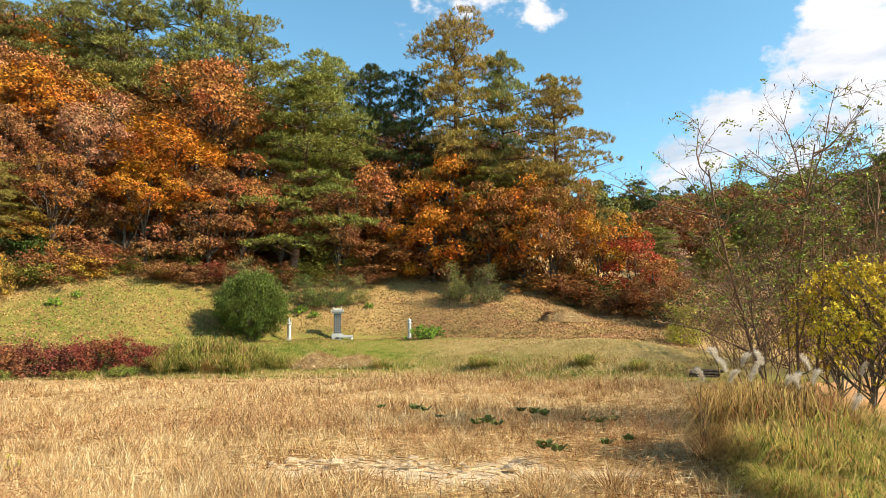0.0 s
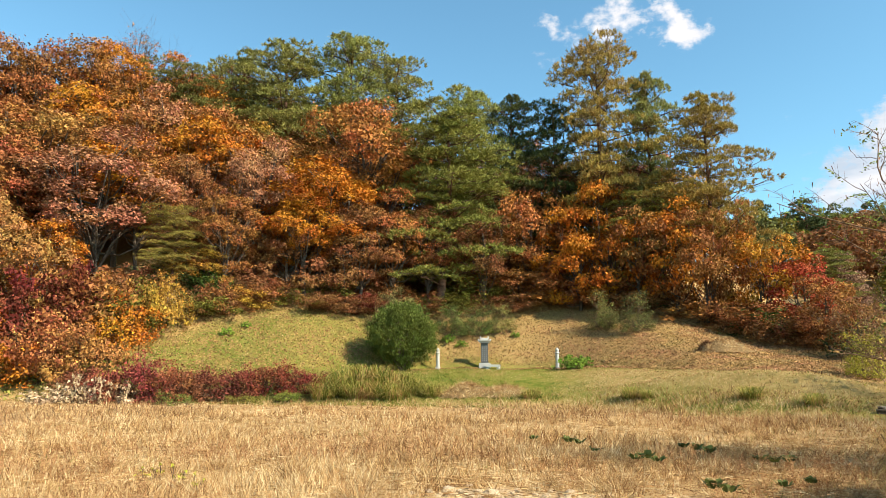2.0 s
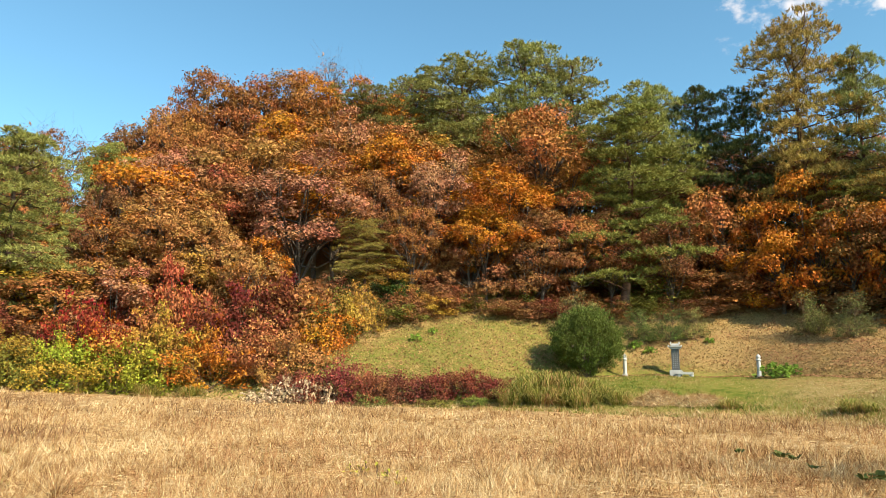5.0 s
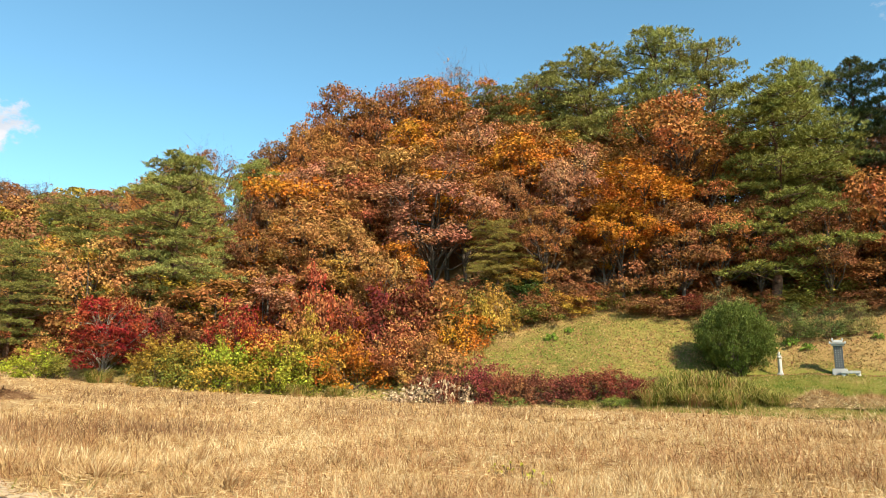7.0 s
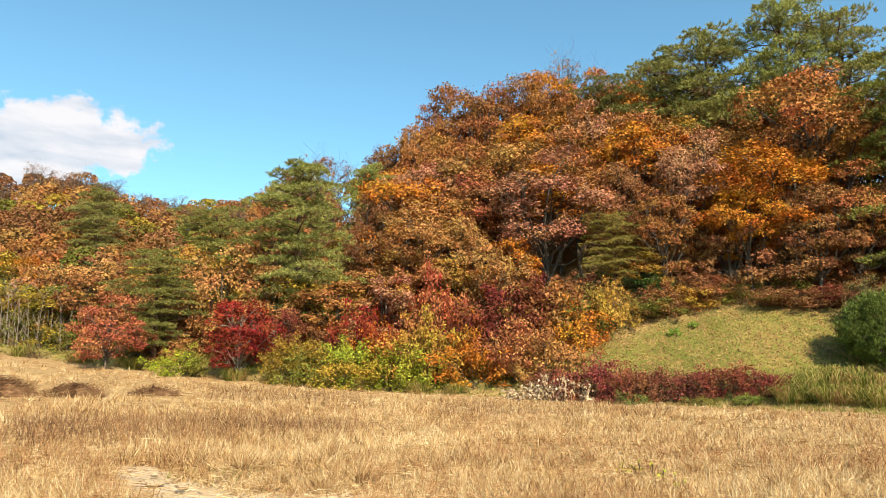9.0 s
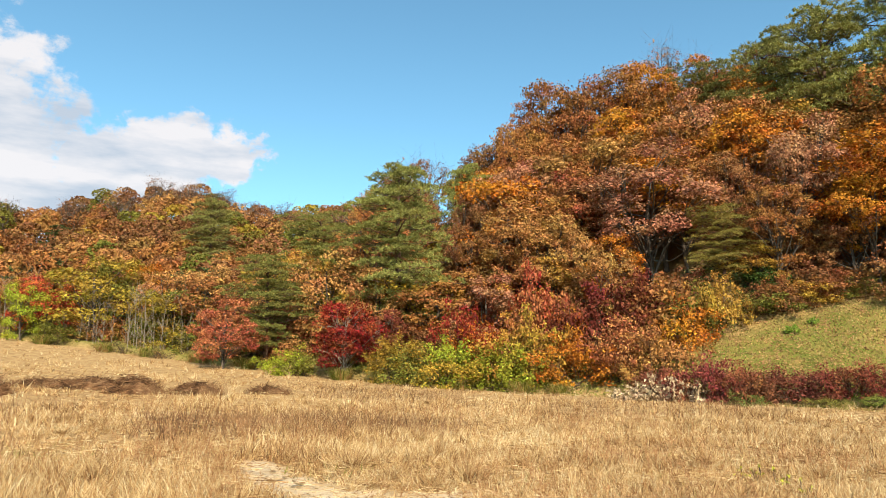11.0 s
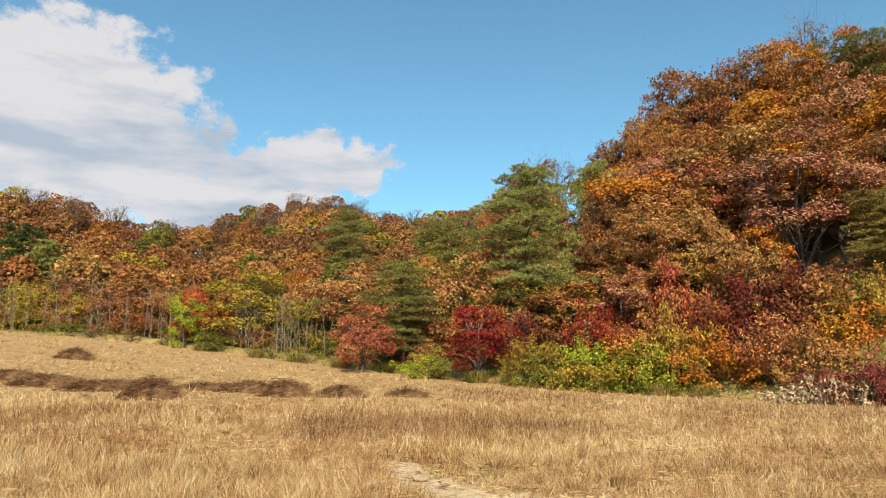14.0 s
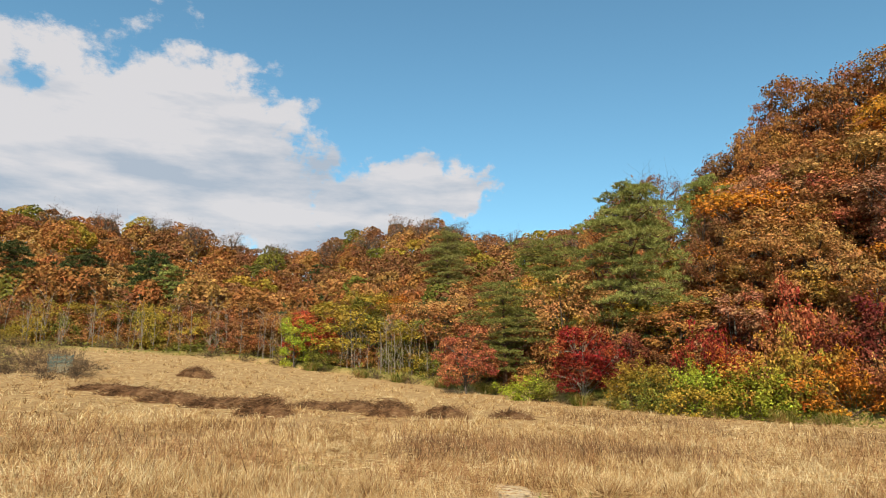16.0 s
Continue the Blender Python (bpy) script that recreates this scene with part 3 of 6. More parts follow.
def zones(x, y):
    """Bare soil, green and litter shares of the ground at plan points."""
    az, d = np.degrees(np.arctan2(-x, y)), np.hypot(x, y)
    az = np.clip(np.where(az < -120, az + 360, az), -60, 130)
    f, s, w = table(FOOT, az), table(SHELF, az), table(WOOD, az)
    wob = fog_noise(x, y, 2.3)
    green = np.clip((d - f + 0.3 + 1.0 * wob) / 2.0, 0, 1)
    mound = np.clip((d - s + 1.0 * wob) / 1.5, 0, 1) * np.clip((34 - az) / 6, 0, 1)
    green = green * (1 - 0.62 * mound * np.clip((22 - az) / 10, 0.25, 1) * np.clip(0.75 + 0.55 * fog_noise(x, y, 2.9, 4), 0, 1))
    litter = np.clip((d - w + 1.2 + 1.2 * wob) / 2.5, 0, 1)
    dry = np.clip((4 - az) / 5, 0, 1) * np.clip((d - f - 1.5) / 3, 0, 1)
    green = green * (1 - 0.6 * dry)
    litter = np.maximum(litter, 0.6 * mound * np.clip((16 - az) / 6, 0, 1))
    return bare_at(x, y), green, litter


LAND = ground_material()
radii = np.concatenate([np.arange(0, 12, 0.4), np.arange(12, 36, 0.5), np.arange(36, 84, 0.8), np.geomspace(84, 4500, 42)])
ang = np.radians(np.linspace(-180, 180, 401)[:-1])
rr, aa = np.meshgrid(radii[1:], ang, indexing="ij")
gx, gy = -rr * np.sin(aa), rr * np.cos(aa)
gx, gy = np.append(gx.ravel(), 0), np.append(gy.ravel(), 0)
gz = height(gx, gy)
bare = bare_at(gx, gy)
gz = gz + bare * 0.05 * fog_noise(gx, gy, 0.5)
na, nr = len(ang), len(radii) - 1
i, k = np.meshgrid(np.arange(nr - 1), np.arange(na), indexing="ij")
quads = np.stack([i * na + k, (i + 1) * na + k, (i + 1) * na + (k + 1) % na, i * na + (k + 1) % na], -1).reshape(-1, 4)
fan = np.stack([np.full(na, nr * na), np.arange(na), (np.arange(na) + 1) % na], -1)
ground_mesh = mesh_of("ground", np.stack([gx, gy, gz], 1), [quads, fan], LAND, True)
soil, green, litter = zones(gx, gy)
col = ground_mesh.color_attributes.new("zone", "FLOAT_COLOR", "POINT")
col.data.foreach_set("color", np.stack([soil, green, litter, np.ones_like(soil)], 1).astype(np.float32).ravel())
tagged(new("ground", ground_mesh), "dry straw field rising to a green bank and leaf-strewn wooded hill", "ground", kind="structure")

# ---- woods ----
COL = {"rust": (0.305, 0.127, 0.040), "orange": (0.437, 0.161, 0.022), "gold": (0.395, 0.215, 0.039), "mustard": (0.312, 0.211, 0.031),
       "pink": (0.350, 0.168, 0.084), "tan": (0.365, 0.180, 0.058), "brown": (0.235, 0.104, 0.042), "red": (0.350, 0.064, 0.028),
       "crimson": (0.220, 0.030, 0.018), "maroon": (0.178, 0.046, 0.027), "salmon": (0.335, 0.112, 0.050), "olive": (0.156, 0.144, 0.027),
       "lime": (0.285, 0.305, 0.030), "yellow": (0.429, 0.312, 0.023), "green": (0.058, 0.101, 0.020), "deep": (0.078, 0.094, 0.031),
       "pine": (0.225, 0.220, 0.062), "pinegold": (0.285, 0.225, 0.058), "pinelight": (0.255, 0.248, 0.058), "bare": (0.234, 0.133, 0.086)}
WORDS = {"rust": "rust-brown", "orange": "bright orange", "gold": "golden", "mustard": "mustard-yellow", "pink": "faded pinkish-brown", "tan": "tan-orange",
         "brown": "dull brown", "red": "scarlet", "crimson": "crimson", "maroon": "dark maroon", "salmon": "salmon-red", "olive": "olive-green",
         "lime": "yellow-green", "yellow": "yellow", "green": "green", "deep": "deep green", "pine": "dark green", "pinegold": "yellowing green",
         "pinelight": "light green", "bare": "almost bare pinkish"}
oaks = [broadleaf("oak_tree", 13, 4.2, 15000, 0.165, 30, b) for b in (0.10, 0.16, 0.20, 0.13)]
back_oaks = [broadleaf("oak_tree", 13, 4.2, 8200, 0.20, 24, b, fine=False) for b in (0.08, 0.14, 0.12)]
sparse_oaks = [broadleaf("oak_tree", 13, 4.0, 2400, 0.13, 24, 0.3, dead=9, ragged=1.0)]
small_oaks = [broadleaf("oak_tree", 8, 3.2, 7200, 0.16, 22, -0.12, fine=False) for _ in range(4)]
young_oaks = [broadleaf("oak_tree", 8, 3.2, 4600, 0.19, 18, -0.2, fine=False) for _ in range(3)]
pines = [pine("pine_tree", 16, 3.8, w, a, 112, b, 0.21, p) for w, a, b, p in ((8, 5, 0.14, 0.16), (8, 5, 0.20, 0.0), (9, 5, 0.12, 0.26), (8, 5, 0.24, 0.08))]
far_pines = [pine("pine_tree", 14, 3.6, 9, 4, 34, 0.06, 0.36, 0.3) for _ in range(2)]
maples = [broadleaf("maple_tree", 6, 3.0, 5400, 0.135, 20, 0.10, 0.8) for _ in range(2)]
round_maples = [broadleaf("maple_tree", 6, 3.0, 9000, 0.12, 26, -0.04, 0.8)]
for tree in maples:
    for piece in tree.children:
        if piece.name.startswith("trunk"):
            piece.data.materials[0] = PALE_TWIG

# bearing, distance, height, crown radius, colour
RIDGE_OAKS = [
    (51.7, 68.0, 12.2, 2.5, "bare"), (49.4, 66.0, 14.3, 4.1, "rust"), (46.3, 66.0, 16.6, 4.3, "rust"), (41.0, 65.0, 15.5, 4.5, "rust"),
    (36.6, 70.0, 16.0, 3.4, "bare"), (33.2, 67.0, 14.2, 3.6, "orange"), (61.4, 60.0, 13.7, 3.0, "rust"), (57.4, 68.0, 14.1, 3.1, "bare"),
    (52.9, 66.0, 13.0, 3.3, "brown"), (49.1, 63.0, 14.6, 3.1, "rust"), (58.9, 66.0, 14.3, 2.7, "brown"), (43.8, 64.0, 15.8, 4.2, "rust"),
    (38.3, 66.0, 14.5, 3.8, "orange"), (30.8, 68.0, 13.5, 3.3, "rust"), (47.9, 67.0, 14.9, 3.3, "rust")]
SLOPE_OAKS = [
    (27.4, 50.5, 11.2, 3.2, "pink"), (18.9, 54.5, 15.6, 5.0, "rust"), (22.5, 49.8, 10.4, 4.8, "orange"), (16.4, 50.4, 9.0, 3.0, "rust"), (19.2, 49.0, 8.6, 3.0, "brown"), (23.6, 48.2, 8.6, 2.8, "orange"), (13.2, 51.4, 8.6, 2.6, "brown"), (8.8, 51.6, 8.4, 2.4, "brown"), (30.2, 47.6, 8.2, 2.6, "rust"), (35.6, 58.0, 7.7, 3.1, "tan"), (36.4, 50.5, 8.6, 2.9, "rust"), (33.6, 52.0, 8.4, 2.8, "brown"),
    (39.2, 49.0, 10.7, 4.6, "pink"), (44.6, 53.0, 9.6, 3.5, "salmon"), (48.6, 56.0, 11.3, 3.9, "pink"), (49.4, 48.0, 9.1, 3.9, "tan"),
    (30.5, 58.0, 9.1, 2.9, "pink"), (31.7, 50.0, 6.0, 2.1, "brown"), (25.0, 48.4, 6.0, 2.7, "brown"), (20.2, 49.0, 6.2, 2.6, "brown"), (53.7, 52.0, 10.5, 2.1, "brown"),
    (51.0, 55.0, 11.4, 2.3, "pink"), (51.4, 47.0, 6.6, 1.7, "salmon"), (47.3, 47.0, 8.6, 2.7, "tan")]
TERRACE_OAKS = [
    (4.6, 53.0, 10.7, 3.3, "rust"), (-1.6, 52.0, 10.4, 3.3, "orange"), (-6.7, 51.0, 9.8, 3.0, "orange"), (-10.9, 51.0, 9.2, 1.9, "rust"),
    (-13.0, 50.0, 7.7, 2.5, "orange"), (0.8, 51.5, 8.6, 3.0, "orange"), (8.9, 54.0, 5.6, 3.0, "brown"), (5.3, 52.5, 4.6, 2.8, "rust"),
    (-4.0, 50.8, 9.0, 2.6, "rust"), (-8.9, 49.6, 8.6, 2.5, "rust"), (-15.6, 50.0, 6.5, 2.3, "red"), (-17.0, 45.5, 4.6, 1.9, "rust"), (-18.8, 43.0, 3.6, 1.6, "brown"), (18.8, 53.0, 6.0, 3.3, "rust"),
    (-17.8, 60.0, 6.6, 2.5, "bare"), (32.0, 48.0, 3.5, 2.2, "gold")]
VALLEY_OAKS = [
    (66.1, 50.0, 8.7, 3.1, "tan"), (69.4, 55.0, 7.6, 2.0, "tan"), (74.9, 60.0, 7.4, 3.0, "tan"), (82.6, 60.0, 6.6, 3.7, "mustard"),
    (77.4, 58.0, 4.9, 2.9, "mustard"), (79.7, 64.0, 6.4, 2.6, "orange"), (71.7, 66.0, 8.6, 2.7, "rust"), (86.0, 60.0, 4.7, 2.2, "red"),
    (87.3, 59.0, 4.8, 1.5, "lime"), (68.0, 60.0, 7.6, 1.7, "salmon"), (96.0, 72.0, 5.1, 3.3, "brown"), (101.9, 70.0, 4.3, 3.2, "mustard"),
    (105.1, 72.0, 2.2, 3.5, "tan"), (90.8, 68.0, 5.0, 3.3, "rust"), (99.2, 70.0, 3.9, 2.9, "olive"), (90.3, 64.0, 3.2, 2.6, "rust"),
    (93.1, 68.0, 2.9, 3.3, "rust")]
PINES = [
    (33.6, 63.0, 12.5, 3.4, "pine"), (29.3, 66.0, 14.7, 3.3, "pine"), (25.9, 63.0, 16.3, 4.4, "pine"), (19.9, 63.0, 19.4, 4.4, "pine"),
    (16.6, 64.0, 17.9, 3.2, "pine"), (12.5, 51.0, 16.0, 4.5, "pinelight"), (9.8, 55.0, 16.9, 3.2, "pine"), (6.0, 58.0, 16.1, 2.9, "deep"),
    (-1.1, 55.0, 20.7, 3.3, "pinegold"), (-5.1, 57.0, 18.4, 2.3, "pine"), (-9.3, 53.0, 16.2, 3.0, "pinegold"), (2.7, 57.0, 15.5, 2.3, "deep"),
    (34.2, 47.0, 5.9, 1.7, "pinegold"), (59.5, 49.0, 13.1, 3.5, "pine"), (53.8, 58.0, 11.6, 2.1, "pine"), (70.4, 48.5, 7.6, 2.3, "pine"),
    (66.6, 60.0, 10.2, 3.0, "pine"), (74.7, 85.0, 11.3, 3.1, "pine"), (-17.1, 58.0, 5.7, 1.9, "pine"), (-4.2, 53.0, 8.3, 2.4, "pinelight")]
FAR_PINES = [
    (107.4, 85.0, 9.1, 4.2, "deep"), (103.0, 85.0, 9.0, 4.2, "deep"), (98.7, 84.0, 9.4, 4.1, "deep"), (97.0, 80.0, 7.7, 3.0, "pine"),
    (85.5, 105.0, 5.8, 3.0, "deep"), (78.0, 100.0, 3.8, 2.5, "pine"), (90.5, 105.0, 5.7, 3.4, "pine"), (-16.2, 95.0, 10.3, 3.5, "deep"),
    (-13.1, 98.0, 10.0, 2.8, "deep"), (-18.4, 95.0, 8.3, 3.1, "pine"), (-21.3, 90.0, 7.9, 3.3, "deep"), (-31.8, 62.0, 11.0, 2.5, "deep"),
    (-28.8, 66.0, 10.0, 2.7, "deep"), (-33.5, 60.0, 12.0, 3.0, "deep"), (-24.9, 75.0, 8.4, 2.8, "pine")]
SHRUBS = [
    (48.5, 43.5, 5.3, 1.5, "red"), (49.3, 41.0, 4.2, 2.0, "gold"), (41.2, 40.5, 3.4, 1.8, "salmon"), (45.8, 42.0, 3.2, 1.4, "orange"),
    (50.9, 40.0, 2.7, 1.5, "lime"), (48.7, 43.0, 5.4, 1.9, "salmon"), (54.3, 42.5, 4.9, 1.3, "crimson"), (56.4, 40.5, 2.7, 1.7, "mustard"),
    (52.3, 40.0, 2.6, 1.6, "lime"), (55.2, 41.0, 3.1, 1.5, "lime"), (49.1, 40.3, 4.1, 1.5, "mustard"), (45.6, 40.0, 3.0, 1.8, "orange"),
    (39.4, 39.5, 3.3, 1.6, "tan"), (43.9, 42.5, 4.5, 2.2, "maroon"), (41.9, 40.0, 3.3, 1.6, "tan"), (37.2, 41.5, 3.0, 1.7, "orange"),
    (34.4, 44.0, 3.6, 1.4, "gold"), (68.8, 44.5, 2.0, 1.1, "lime"), (60.3, 41.0, 2.7, 1.5, "mustard"), (58.7, 40.7, 2.5, 1.5, "olive")]
SHRUBS_B = [
    (85.2, 58.0, 2.0, 1.3, "olive"), (38.2, 43.5, 4.5, 2.5, "rust"), (40.6, 43.0, 4.5, 1.8, "maroon"), (36.5, 43.0, 3.4, 1.8, "olive"), (42.4, 45.0, 2.4, 1.8, "rust"),
    (44.8, 46.0, 2.7, 1.7, "brown"), (76.0, 55.0, 2.5, 2.0, "olive"), (67.6, 44.4, 1.5, 1.1, "olive"), (95.2, 64.0, 1.2, 2.1, "olive"), (88.8, 64.0, 1.2, 1.8, "yellow"),
    (104.1, 66.0, 1.2, 2.2, "tan"), (10.5, 53.0, 2.8, 2.4, "olive"), (6.8, 53.0, 2.4, 2.6, "rust"), (2.6, 53.0, 2.3, 2.6, "rust"), (-2.2, 52.0, 1.9, 2.6, "brown"),
    (-4.5, 51.0, 1.4, 2.1, "brown"), (-8.3, 50.0, 1.8, 2.5, "rust"), (-12.4, 48.5, 2.2, 2.4, "rust"), (-15.9, 47.0, 2.3, 2.1, "rust")]
# brown in place of rust: the tree edge's shade is put into the leaf colour
FOOT_SHRUBS = [
    (13.6, 50.2, 1.4, 1.5, "brown"), (15.4, 49.6, 1.2, 1.4, "olive"), (17.0, 49.0, 1.6, 1.5, "brown"), (18.6, 48.4, 1.3, 1.4, "maroon"), (20.0, 47.9, 1.5, 1.4, "brown"), (21.6, 47.6, 1.2, 1.3, "brown"),
    (23.0, 47.3, 1.5, 1.5, "brown"), (24.6, 47.1, 1.3, 1.3, "olive"), (26.2, 46.8, 1.7, 1.5, "rust"), (28.0, 46.4, 1.5, 1.4, "gold"), (29.8, 45.8, 1.8, 1.5, "rust"), (31.6, 45.2, 1.8, 1.5, "olive"), (8.4, 51.0, 1.4, 1.5, "brown"), (6.4, 51.2, 1.3, 1.5, "brown"), (11.6, 50.8, 1.5, 1.5, "olive")]
# maroon row: the shaded right-hand crown, with its shade put into the leaf colour
MAPLES = [
    (64.2, 43.5, 5.3, 2.3, "crimson"), (61.7, 45.5, 3.6, 2.2, "maroon"), (64.3, 43.0, 3.4, 1.8, "crimson")]



def set_out(rows, protos, tall, wide, kind, category, group, words="{} {} on the wooded slope"):
    for i, (az, d, h, w, colour) in enumerate(rows):
        pick = protos[(i * 7 + 3) % len(protos)]
        jitter = rng.uniform(0.82, 1.16) * rng.uniform(0.95, 1.05, 3)
        rgb = tuple(float(c * j) for c, j in zip(COL[colour], jitter))
        planted(pick, az, d, h, w, tall, wide, rgb, words.format(WORDS[colour], kind), category, group)


set_out([r for r in RIDGE_OAKS if r[4] != "bare"], oaks, 13, 4.0, "oak tree", "tree", "oaks on the ridge", "{} autumn {} on the ridge")
set_out([r for r in RIDGE_OAKS if r[4] == "bare"], sparse_oaks, 13, 3.8, "oak tree", "tree", "thin oaks on the ridge", "{} thin-crowned {} on the ridge")
set_out([r for r in SLOPE_OAKS if r[2] > 8], oaks, 13, 4.0, "oak tree", "tree", "oaks on the slope", "{} autumn {} on the wooded slope")
set_out([r for r in SLOPE_OAKS if r[2] <= 8], small_oaks, 8, 3.0, "oak sapling", "tree", "young oaks on the slope", "{} young {} on the wooded slope")
set_out(TERRACE_OAKS, small_oaks, 8, 3.0, "oak tree", "tree", "oaks above the graves", "{} leafy {} above the grave terrace")
set_out(VALLEY_OAKS, small_oaks, 8, 3.0, "oak tree", "tree", "trees beyond the field", "{} autumn {} beyond the field")
set_out([(a, d, h, w * 1.3, c) for a, d, h, w, c in PINES], pines, 16, 3.6, "pine", "tree", "pines on the hill", "{} {} with flat needle pads")
set_out(FAR_PINES, far_pines, 14, 3.4, "pine", "tree", "distant pines", "{} distant {} on the far hill")
set_out([(73.6, 46.5, 4.6, 2.3, "salmon")], round_maples, 6, 2.8, "maple", "tree", "maples at the wood's edge", "{} round dense-crowned {} at the wood's edge")
set_out(MAPLES, maples, 6, 2.8, "maple", "tree", "maples at the wood's edge", "{} {} with pale stem at the wood's edge")
bushes = [shrub("wild_bush", 3.2, 2.0, 2300, 0.14, 16, 4, twigs=0) for _ in range(5)]
edge_bushes = [shrub("wild_bush", 3.2, 2.0, 3800, 0.125, 16, 5, twigs=1) for _ in range(5)]
set_out(SHRUBS, edge_bushes, 2.8, 1.55, "bush", "shrub", "bushes at the wood's edge", "{} wild {} at the wood's edge")
set_out(FOOT_SHRUBS, edge_bushes, 2.8, 1.55, "bush", "shrub", "low bushes at the top of the slope", "{} low {} at the top of the grave slope")
set_out(SHRUBS_B, bushes, 2.8, 1.55, "bush", "shrub", "undergrowth below the trees", "{} wild {} below the trees")


def fill(count, protos, tall, wide, az0, az1, d0, d1, heights, palette, kind, group, words, sink=0.0, spread=(0.8, 1.15), tight=0.8):
    """Woods between the larger trees, set out at random with room round each."""
    placed = []
    tries = 0
    while len(placed) < count and tries < count * 40:
        tries += 1
        az = rng.uniform(az0, az1)
        edge = float(table(WOOD, az))
        d = edge + d0 + (d1 - d0) * rng.uniform(0, 1)
        x, y = spot(az, d)
        gap = tight * wide
        if any((x - a) ** 2 + (y - b) ** 2 < gap * gap for a, b in placed):
            continue
        placed.append((x, y))
        h = rng.uniform(*heights)
        colour = palette[rng.integers(len(palette))]
        rgb = tuple(float(c * j) for c, j in zip(COL[colour], rng.uniform(0.85, 1.15) * rng.uniform(0.95, 1.05, 3)))
        planted(protos[rng.integers(len(protos))], az, d, h, wide * rng.uniform(*spread), tall, wide, rgb, words.format(WORDS[colour], kind), "tree" if h > 3.2 else "shrub", group, sink=sink)


HILL_MIX = ["rust", "rust", "orange", "tan", "pink", "brown", "gold"]
FAR_MIX = ["rust", "brown", "tan", "brown", "rust", "mustard", "tan", "brown", "rust", "olive", "rust", "brown"]
VALLEY_MIX = ["mustard", "olive", "tan", "rust", "brown", "rust", "rust", "deep"]
# mostly dark colours: the shade below the canopy is put into the leaves
SHADE_MIX = ["brown", "maroon", "green", "brown", "deep", "rust", "olive"]
EDGE_MIX = ["rust", "orange", "gold", "tan", "maroon", "red", "rust", "brown", "salmon", "olive"]
fill(38, back_oaks, 13, 4.0, -8, 54, 7, 17, (8, 12), HILL_MIX, "oak tree", "oaks on the slope", "{} autumn {} on the wooded slope")
fill(22, back_oaks, 13, 4.0, 18, 54, 17, 24, (10, 13), HILL_MIX, "oak tree", "oaks on the ridge", "{} autumn {} on the ridge")
fill(40, bushes, 3.2, 1.9, 70, 112, -0.5, 4, (1.4, 3.2), ["olive", "mustard", "tan", "rust", "olive", "gold", "mustard"], "bush", "bushes beyond the field", "{} wild {} beyond the field")
fill(52, bushes, 3.2, 1.9, -22, 34, 1.0, 7.5, (1.2, 2.8), SHADE_MIX, "bush", "undergrowth below the trees", "{} wild {} below the trees")
fill(26, edge_bushes, 3.2, 1.9, 36, 70, -1.5, 4, (1.6, 3.4), EDGE_MIX, "bush", "bushes at the wood's edge", "{} wild {} at the wood's edge")
fill(24, small_oaks, 8, 3.0, 42, 72, 2, 12, (5, 8), HILL_MIX + ["olive", "mustard"], "oak tree", "young oaks on the slope", "{} young {} on the wooded slope")
fill(32, young_oaks, 8, 3.0, 66, 88, 2, 20, (4.5, 7.5), VALLEY_MIX, "oak tree", "trees beyond the field", "{} autumn {} beyond the field", spread=(0.8, 1.2), sink=0.4)
fill(34, young_oaks, 8, 3.0, 86, 114, 2, 11, (3.0, 4.8), VALLEY_MIX + ["brown", "tan"], "oak tree", "trees beyond the field", "{} autumn {} beyond the field", spread=(0.6, 0.9), sink=0.4)

fill(46, bushes, 3.2, 1.9, 84, 114, 0, 10, (2.2, 4.2), ["olive", "mustard", "brown", "rust", "olive", "tan"], "bush", "bushes beyond the field", "{} wild {} beyond the field")


